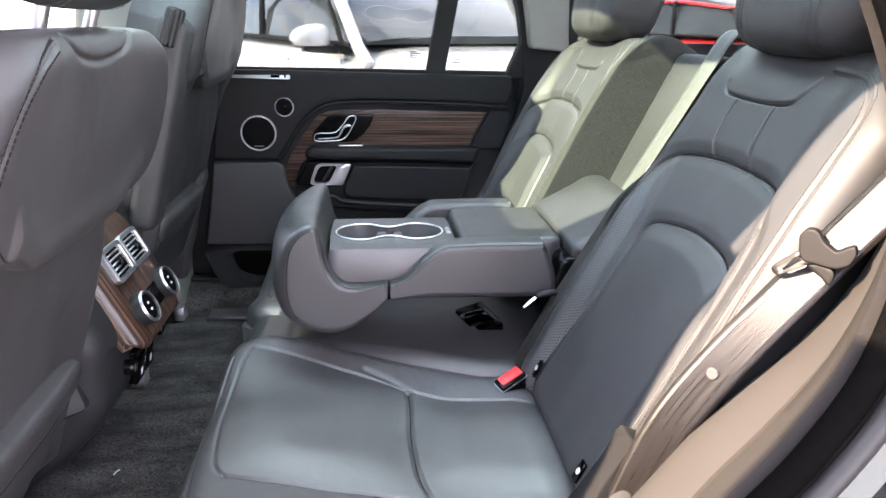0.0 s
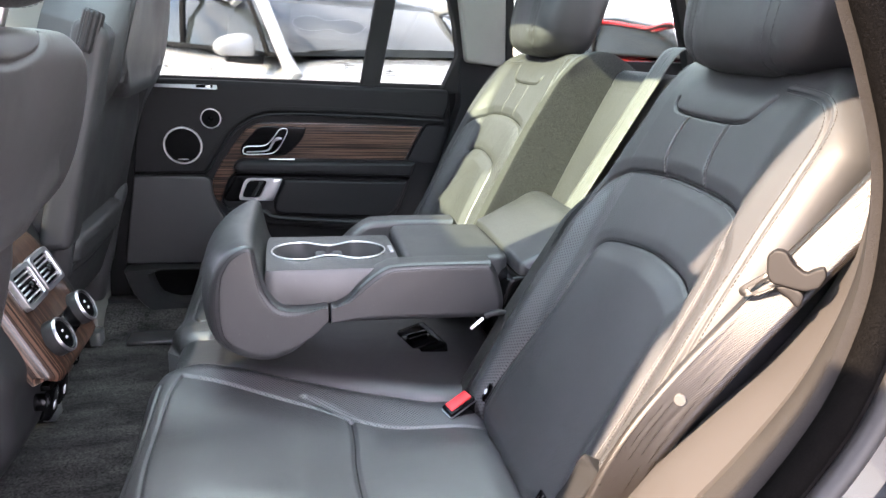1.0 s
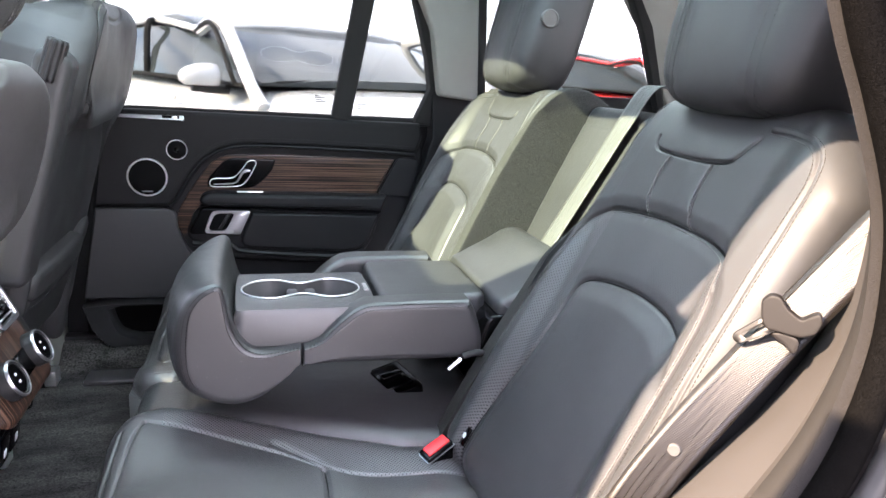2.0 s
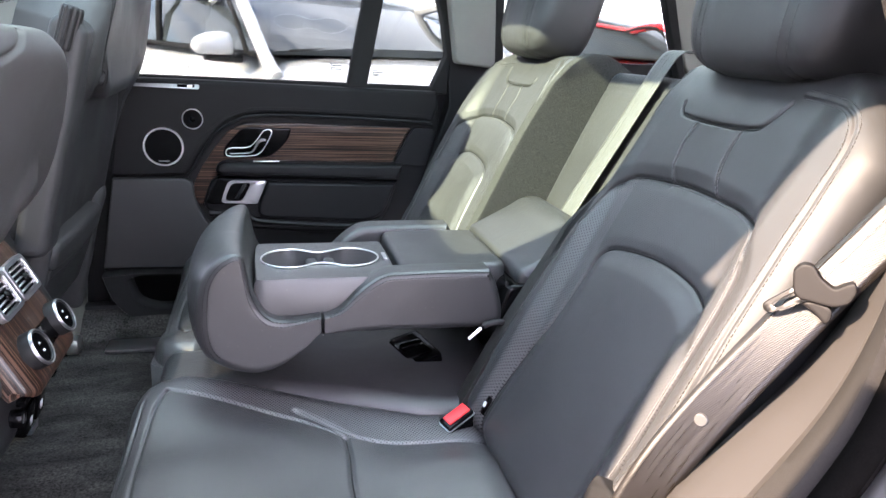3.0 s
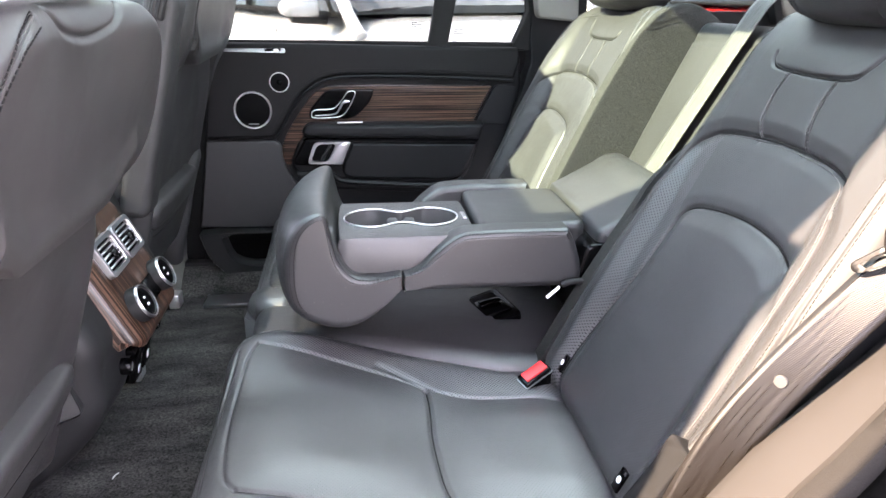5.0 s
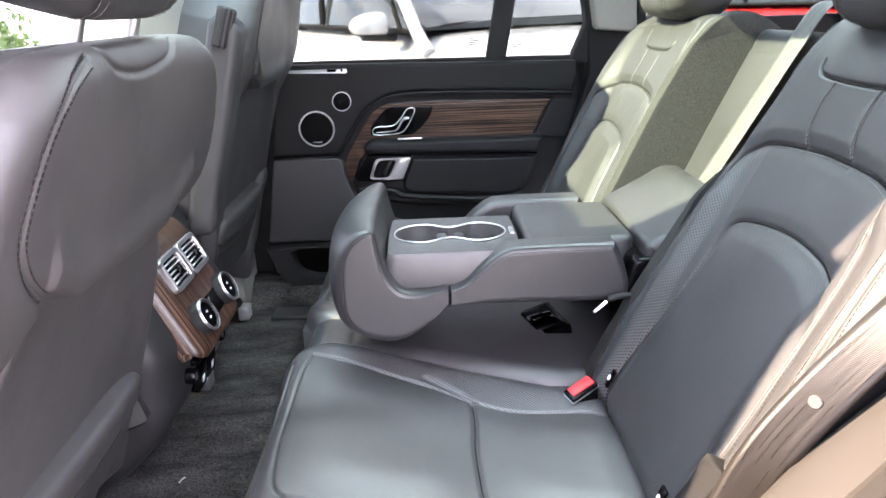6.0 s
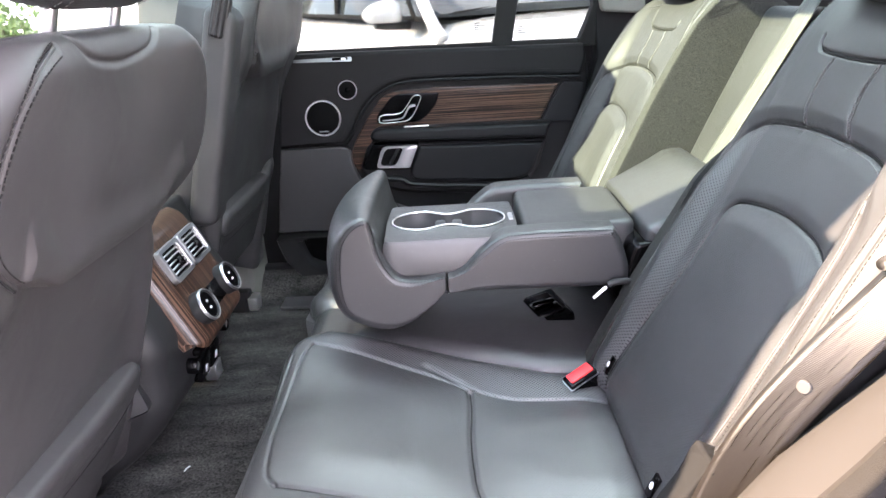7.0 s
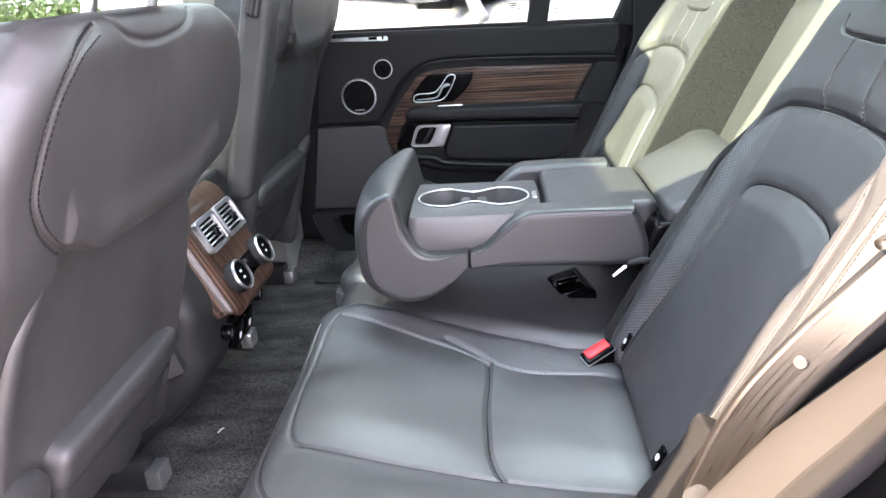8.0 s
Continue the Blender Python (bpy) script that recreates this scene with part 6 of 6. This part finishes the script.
def build_buckle():
    b = empty("belt_buckle", (0.22, 1.0, 0.93), label="black seat belt buckle with a red release button", category="belt buckle", group="belt buckles")
    m = Matrix.Translation((0.212, 0.957, 0.966)) @ Euler((radians(8), radians(-24), radians(20))).to_matrix().to_4x4() @ Matrix.Scale(0.62, 4)
    part("housing", placed(box(-0.034, 0.036, -0.0185, 0.0185, -0.044, 0.010, 0.004, 3), m), PIANO, b)
    part("collar", placed(frame_between(rounded([(-0.036, -0.0205), (0.038, -0.0205), (0.038, 0.0205), (-0.036, 0.0205)], 0.005), rounded([(-0.033, -0.0175), (0.035, -0.0175), (0.035, 0.0175), (-0.033, 0.0175)], 0.004), 0.0005, -0.0015, 64, lambda p, q, d: (p, q, d)), m), SATIN, b, "thin bright edge of the housing")
    part("release_button", placed(box(-0.026, 0.031, -0.0135, 0.0135, 0.009, 0.0150, 0.002, 3), m), RED, b, "bright red release button")
    part("slot", placed(box(-0.0315, -0.0295, -0.010, 0.010, -0.006, 0.006), m), MESH_BLACK, b)
    k = empty("belt_buckle", (0.2, 1.13, 0.96), label="low black buckle lying in the centre seat cushion", category="belt buckle", group="belt buckles")
    m = Matrix.Translation((0.192, 1.186, 0.968)) @ Euler((0, radians(-10), radians(14))).to_matrix().to_4x4()
    part("housing", placed(box(-0.024, 0.026, -0.036, 0.040, -0.012, 0.0065, 0.006, 3), m), PIANO, k)
    part("belt_slot", placed(slab(rounded([(-0.030, -0.050), (0.034, -0.052), (0.036, 0.054), (-0.022, 0.050), (-0.034, -0.030)], 0.008), lambda a, b, d: (a, b, 0.002 - d), 0.02, 0.003), m), PIANO, k, "black slot in the cushion")
    part("release_button", placed(box(-0.018, 0.018, -0.012, 0.012, 0.009, 0.013, 0.002), m), PIANO, k)
    # small belt tongue parked beside the armrest hinge
    t = empty("belt_tongue", (0.25, 1.02, 1.06), label="small parked belt tongue with a bright steel blade", category="belt tongue")
    part("grip", tube(catmull([(0.262, 1.020, 1.073), (0.275, 1.018, 1.078), (0.292, 1.02, 1.075), (0.297, 1.025, 1.05), (0.297, 1.03, 1.0)], 5), 0.005, 10), PLASTIC, t)
    part("blade", placed(box(-0.012, 0.012, -0.0022, 0.0022, -0.0008, 0.0008, 0.0005), Matrix.Translation((0.250, 1.020, 1.062)) @ Matrix.Rotation(radians(-42), 4, "Y") @ Matrix.Rotation(radians(60), 4, "X")), CHROME, t, "bright steel blade")


build_buckle()

# ---------------------------------------------------------------- near side of the body round the open door
def build_near_side():
    # line of the seal round the door opening, from the roof down to the sill
    flat = catmull([(0.20, 1.80), (0.250, 1.66), (0.318, 1.516), (0.352, 1.455), (0.382, 1.39), (0.394, 1.325), (0.392, 1.27), (0.374, 1.205), (0.338, 1.143), (0.300, 1.095), (0.242, 1.018), (0.182, 0.945), (0.125, 0.87), (0.07, 0.79)], 8)
    def y_of(z):
        return 0.495 - 0.02 * float(sstep(z, 1.45, 1.8))
    tang = np.gradient(flat, axis=0)
    tang /= np.linalg.norm(tang, axis=1)[:, None]
    norm = np.stack([-tang[:, 1], tang[:, 0]], -1)      # away from the opening

    def swept(offsets, flare=0.0):
        bm = bmesh.new()
        rows = []
        for (x, z), n in zip(flat, norm):
            g = flare * float(sstep(z, 1.10, 1.42))
            rows.append([bm.verts.new((x + n[0] * (dn + g * max(dy, 0)), y_of(z) + dy, z + n[1] * (dn + g * max(dy, 0)))) for dn, dy in offsets])
        for a, b in zip(rows, rows[1:]):
            for k in range(len(a) - 1):
                bm.faces.new((a[k], a[k + 1], b[k + 1], b[k]))
        return bm

    def along(dn, dy):
        return [(x + n[0] * dn, y_of(z) + dy, z + n[1] * dn) for (x, z), n in zip(flat, norm)]
    # quarter trim: a shallow face from the seal in behind the seat, with an edge strip coloured darker for the shaded
    # band
    tagged(part("wall_near_quarter", swept(((0.004, 0.030), (-0.003, 0.034), (-0.005, 0.042), (-0.007, 0.062), (-0.006, 0.080), (-0.001, 0.092), (0.010, 0.100), (0.04, 0.114), (0.30, 0.12), (0.30, 0.08)), 1.1), TRIM_DARK, None), "dark quarter trim panel in sunlight beside the seat", "trim panel", kind="structure")
    tagged(part("trim_quarter_edge", swept(((0.006, -0.004), (-0.006, 0.004), (-0.0075, 0.012), (-0.0065, 0.026), (-0.001, 0.031), (0.01, 0.033)), 1.1), EDGE_STRIP, None), "grey edge strip inside the door seal, its tone standing for shaded trim", "trim panel", kind="structure")
    s = part("trim_seal", tube(along(0.011, -0.010), 0.0118, 16), SEAL, None)
    tagged(s, "flocked black rubber door seal", "door seal", kind="structure")
    s = part("trim_seal_edge", tube(along(0.028, -0.026), 0.009, 12), LIP_GREY, None)
    tagged(s, "grey rubber lip of the door opening", "door seal", kind="structure")
    # painted door shut: steps from the lip out to the body side
    tagged(part("wall_near_body", swept(((0.034, -0.030), (0.050, -0.040), (0.060, -0.085), (0.066, -0.10), (0.095, -0.105), (0.103, -0.115), (0.110, -0.19), (0.125, -0.205), (0.9, -0.215))), BODY_BLACK, None), "gloss black painted body side behind the door opening", "car body", kind="structure")
    c = part("trim_shut_strip", tube(along(0.085, -0.11), 0.006, 8), RUBBER, None)
    tagged(c, "thin black rubber strip on the door shut", "door seal", kind="structure")
    # felt flap folded over the lower corner of the backrest: its outline along the backrest's (across, up)
    o = np.array([0.25, SEATY, 0.975]) - 0.034 * BACK_V
    flap = catmull([(-0.150, 0.0), (-0.152, 0.05), (-0.160, 0.100), (-0.166, 0.124), (-0.173, 0.133), (-0.184, 0.128), (-0.200, 0.128), (-0.202, 0.120), (-0.192, 0.106), (-0.190, 0.06), (-0.196, 0.0)], 5, True)

    def on_back(a, b, d):
        return tuple(o + np.array([0, a, 0]) + BACK_V * b + BACK_N * (0.031 - d + 0.010 * math.exp(-((a + 0.172) / 0.008) ** 2)))
    g = part("felt_flap", slab([Vector(q) for q in flap], on_back, 0.03, 0.003, 3), FELT_DARK, None)
    tagged(g, "dark felt flap folded at the foot of the backrest", "felt flap")
    cover = catmull([(0.262, 1.058), (0.276, 1.066), (0.284, 1.055), (0.276, 1.028), (0.262, 0.99), (0.255, 0.95), (0.236, 0.95), (0.242, 1.00), (0.250, 1.038)], 5, True)
    g = part("hinge_cover", slab([Vector(q) for q in cover], lambda a, b, d: (a + 0.004, 0.628 + d, b - 0.012), 0.04, 0.010, 4), PLASTIC, None)
    tagged(g, "black plastic hinge cover beside the backrest", "hinge cover")


FELT_DARK = surface("dark_felt", (0.0062, 0.0060, 0.0060), (0.0076, 0.0073, 0.0072), rough=0.85, scale=60, grain=900, bump=0.2, spec=0.15)
LIP_GREY = surface("grey_rubber_lip", (0.018, 0.0172, 0.017), (0.024, 0.023, 0.0225), rough=0.5, grain=900, bump=0.2, spec=0.3)
# darker than TRIM_DARK: shade beside the seal is put into this colour
EDGE_STRIP = surface("edge_strip_shaded", (0.013, 0.0118, 0.011), (0.018, 0.0165, 0.0152), rough=0.9, scale=700, grain=900, bump=0.4, depth=0.001, spec=0.06)
SEAL = surface("flocked_seal", (0.0008, 0.0007, 0.0007), (0.0034, 0.0031, 0.0029), rough=0.95, scale=700, grain=900, bump=0.6, depth=0.001, spec=0.015)
TRIM_DARK = surface("dark_quarter_trim", (0.020, 0.0178, 0.0163), (0.0245, 0.0218, 0.02), rough=0.75, grain=1000, bump=0.2, spec=0.15)
build_near_side()

# ---------------------------------------------------------------- outside
GZ = 0.20
tagged(part("ground", box(-300, 300, -300, 300, GZ - 0.2, GZ), ASPHALT, None), "pale worn concrete of the car park", "ground", kind="structure")


def loft(sections, closed_ends=True):
    """Joins rings of equal length."""
    bm = bmesh.new()
    rings = [[bm.verts.new(q) for q in s] for s in sections]
    n = len(rings[0])
    for a, b in zip(rings, rings[1:]):
        for k in range(n):
            bm.faces.new((a[k - 1], a[k], b[k], b[k - 1]))
    if closed_ends:
        bm.faces.new(rings[0])
        bm.faces.new(rings[-1])
    return bm


def build_car(name, at, turn, paint, label, length=4.6, width=1.95, height=1.42):
    """A parked car: x runs to its bonnet. Body, cabin glass, pillars, mirrors, wheels, lamps."""
    car = empty(name, (at[0], at[1], GZ), label=label, category="car", group="parked cars")
    m = Matrix.Translation((at[0], at[1], GZ)) @ Matrix.Rotation(radians(turn), 4, "Z") @ Matrix.Diagonal((1.02, 1.02, 1.14, 1))
    hl, hw = length / 2, width / 2

    def sect(x, z_top, half, z_low=0.30):
        pts = []
        for k in np.linspace(0, 2 * np.pi, 28, endpoint=False):
            c, s = math.cos(k), math.sin(k)
            e = 0.35
            y = half * math.copysign(abs(c) ** e, c)
            z = (z_top + z_low) / 2 + (z_top - z_low) / 2 * math.copysign(abs(s) ** e, s)
            if z > (z_top + z_low) / 2:
                y *= 1 - 0.10 * ((z - (z_top + z_low) / 2) / ((z_top - z_low) / 2)) ** 2
            pts.append(Vector((x, y, z)))
        return pts
    rows = [(-hl, 0.85, hw * 0.80), (-hl + 0.1, 1.02, hw * 0.92), (-hl + 0.6, 1.06, hw), (-0.6, 1.04, hw), (0.55, 1.02, hw), (hl - 1.0, 0.98, hw * 0.99), (hl - 0.35, 0.90, hw * 0.95), (hl - 0.08, 0.78, hw * 0.86), (hl, 0.62, hw * 0.75)]
    part("body", placed(loft([sect(*r) for r in rows]), m), paint, car)
    # cabin glass house
    def cab(x, z_top, half, z_low=1.0):
        return [Vector((x, half * k, z)) for k, z in ((-1.0, z_low), (-0.96, z_low + (z_top - z_low) * 0.45), (-0.84, z_low + (z_top - z_low) * 0.93), (-0.70, z_top), (-0.35, z_top + 0.02), (0.35, z_top + 0.02), (0.70, z_top), (0.84, z_low + (z_top - z_low) * 0.93), (0.96, z_low + (z_top - z_low) * 0.45), (1.0, z_low))]
    cabin = [(-hl + 0.25, 1.03, hw * 0.88), (-hl + 0.62, height - 0.14, hw * 0.86), (-0.9, height - 0.03, hw * 0.90), (-0.2, height - 0.02, hw * 0.90), (0.35, height - 0.12, hw * 0.90), (1.15, 1.02, hw * 0.92)]
    part("cabin_glass", placed(loft([cab(*r) for r in cabin]), m), CAR_GLASS, car, "dark reflecting car windows")
    # roof skin and pillars over the glass
    roof = [[Vector((x, y * k, z + d)) for k, z, d in ((-0.83, zt - 0.045, 0.012), (-0.62, zt - 0.0, 0.014), (0, zt + 0.02, 0.016), (0.62, zt, 0.014), (0.83, zt - 0.045, 0.012), (0.7, zt - 0.06, 0.0), (0, zt - 0.03, 0.0), (-0.7, zt - 0.06, 0.0))] for x, zt, y in ((-hl + 0.58, height - 0.15, hw * 0.86), (-0.9, height - 0.03, hw * 0.90), (-0.2, height - 0.02, hw * 0.90), (0.33, height - 0.12, hw * 0.90))]
    part("roof", placed(loft(roof), m), paint, car)
    for s in (-1, 1):
        for pts, r in (([(0.30, 0.80, height - 0.15), (0.75, 0.86, 1.30), (1.18, 0.90, 0.995), (1.32, 0.90, 0.90)], 0.036), ([(0.24, 0.815, height - 0.16), (0.66, 0.885, 1.29), (1.05, 0.935, 1.0)], 0.014), ([(-0.45, 0.80, height - 0.10), (-0.42, 0.88, 1.30), (-0.40, 0.91, 1.0)], 0.022), ([(-1.35, 0.78, height - 0.12), (-1.6, 0.86, 1.25), (-1.85, 0.90, 1.0)], 0.07), ([(1.15, 0.93, 1.0), (0.0, 0.93, 1.01), (-1.9, 0.92, 1.02)], 0.012), ([(0.30, 0.80, height - 0.15), (-0.5, 0.81, height - 0.08), (-1.35, 0.78, height - 0.12)], 0.020)):
            part("pillar", placed(tube(catmull([(x, s * y * hw, z) for x, y, z in pts], 6), r, 8), m), paint if r in (0.036, 0.020, 0.07) and pts[1][0] != -0.42 else RUBBER, car)
        mir = [[Vector((0.95 + dx, s * (hw * 0.96 + dy), 1.01 + max(r * math.sin(k), -0.6) * 0.066 + 0.02)) + Vector((math.cos(k) * r * 0.05, 0, 0)) for k in np.arange(24) * math.pi / 12] for dx, dy, r in ((-0.01, 0.02, 0.72), (0.0, 0.035, 0.92), (0.01, 0.07, 1.02), (0.02, 0.12, 1.0), (0.02, 0.17, 0.88), (0.015, 0.21, 0.68), (0.01, 0.235, 0.42), (0.005, 0.245, 0.15))]
        mi = part("wing_mirror", placed(loft(mir), m), paint, car, "wing mirror")
        part("mirror_foot", placed(tube([(0.96, s * hw * 0.93, 0.972), (0.965, s * (hw + 0.05), 0.978), (0.965, s * (hw + 0.14), 0.985)], 0.024, 8), m), PLASTIC, mi)
        for dx in (0.25, -0.75):
            part("door_handle", placed(tube(catmull([(dx - 0.1, s * (hw + 0.000), 0.90), (dx, s * (hw + 0.03), 0.905), (dx + 0.1, s * (hw + 0.0), 0.90)], 5), 0.013, 8), m), paint, car)
        part("headlamp", placed(loft([[Vector((hl - 0.45 + dx, s * (hw * f), 0.74 + h * math.sin(k))) + Vector((0, s * 0.02 * math.cos(k), 0)) for k in np.arange(10) * math.pi / 5] for dx, f, h in ((0.0, 0.96, 0.03), (0.2, 0.90, 0.06), (0.36, 0.74, 0.05))]), m), CAR_GLASS, car)
        for wx in (-1.4, 1.42):
            wm = m @ Matrix.Translation((wx, s * (hw - 0.12), 0.36)) @ Matrix.Rotation(radians(-90 * s), 4, "X")
            w = part("wheel", lathe([(0.25, -0.1), (0.35, -0.1), (0.365, -0.07), (0.365, 0.07), (0.35, 0.105), (0.25, 0.11)], wm, 36), TYRE, car, "black tyre")
            part("rim", lathe([(0.25, 0.06), (0.25, 0.108), (0.22, 0.10), (0.06, 0.085), (0.001, 0.09)], wm, 30), SATIN, w, "silver wheel rim")
    part("roof_header", placed(tube(catmull([(0.32, -0.78 * hw, height - 0.14), (0.36, -0.4 * hw, height - 0.105), (0.37, 0, height - 0.10), (0.36, 0.4 * hw, height - 0.105), (0.32, 0.78 * hw, height - 0.14)], 5), 0.022, 8), m), paint, car)
    part("wiper", placed(tube([(1.16, -0.72, 1.02), (1.06, 0.05, 1.06)], 0.005, 6), m), RUBBER, car)
    return car


f = Vector((math.cos(radians(-64)), math.sin(radians(-64))))
left = Vector((-f.y, f.x))
at = Vector((-0.42, 4.55)) - f * 0.74 + left * 1.10
build_car("parked_car", at, -64, WHITE_PAINT, "white parked car with dark windscreen facing the far door")
build_car("parked_car", (2.9, 10.2), -70, BLUE_PAINT, "dark blue parked car further along the row")
build_car("parked_car", (4.6, 8.6), -60, RED_PAINT, "red parked car with dark windows behind the car")


def build_shrub(at, size, seed):
    """A bushy shrub: short stems and many small leaves in uneven clumps."""
    rng = random.Random(seed)
    sh = empty("shrub", (at[0], at[1], GZ), label="green leafy shrub at the edge of the car park", category="shrub", group="shrubs")
    bm = bmesh.new()
    tips = []
    for k in range(14):
        a, r = rng.uniform(0, 2 * math.pi), rng.uniform(0.15, 0.55) * size
        tip = Vector((at[0] + r * math.cos(a), at[1] + r * math.sin(a), GZ + size * rng.uniform(0.7, 1.35)))
        tips.append(tip)
        base = Vector((at[0] + 0.05 * math.cos(a), at[1] + 0.05 * math.sin(a), GZ))
        one = tube([tuple(base), tuple(base.lerp(tip, 0.5) + Vector((0, 0, 0.1))), tuple(tip)], 0.014, 5)
        me = bpy.data.meshes.new("stem")
        one.to_mesh(me)
        one.free()
        bm.from_mesh(me)
        bpy.data.meshes.remove(me)
    part("stems", bm, BARK, sh)
    verts, faces = [], []
    for k in range(2600):
        tip = rng.choice(tips)
        c = tip + Vector((rng.gauss(0, 0.16), rng.gauss(0, 0.16), rng.gauss(-0.12, 0.22))) * size
        if c.z < GZ + 0.05:
            continue
        u = Vector((rng.gauss(0, 1), rng.gauss(0, 1), rng.gauss(0, 1))).normalized() * rng.uniform(0.03, 0.055)
        w = u.orthogonal().normalized() * u.length * 0.45
        b = len(verts)
        verts += [tuple(c - u), tuple(c + w), tuple(c + u), tuple(c - w)]
        faces.append((b, b + 1, b + 2, b + 3))
    me = bpy.data.meshes.new("foliage")
    me.from_pydata(verts, [], faces)
    link_mesh("foliage", me, LEAF, sh, "small green leaves", smooth=False)["kind"] = "stuff"


LEAF = surface("green_leaves", (0.05, 0.10, 0.02), (0.12, 0.20, 0.04), rough=0.6, scale=3, bump=0)
BARK = surface("brown_bark", (0.08, 0.06, 0.04), rough=0.9, grain=200)
build_shrub((-4.35, 7.2), 0.95, 4)
build_shrub((-5.3, 7.8), 1.1, 9)
t_ = empty("lint", (-0.405, 1.08, 0.752), label="scrap of white lint on the carpet", category="lint")
part("fibre", tube(catmull([(-0.410, 1.072, 0.7605), (-0.408, 1.079, 0.7615), (-0.405, 1.086, 0.7605)], 5), 0.0011, 6), WHITE_MARK, t_)
tagged(part("trim_sill_plate", box(-0.40, -0.22, 1.735, 1.80, 0.742, 0.752, 0.003), SATIN, None), "satin silver sill plate", "sill plate", kind="structure")
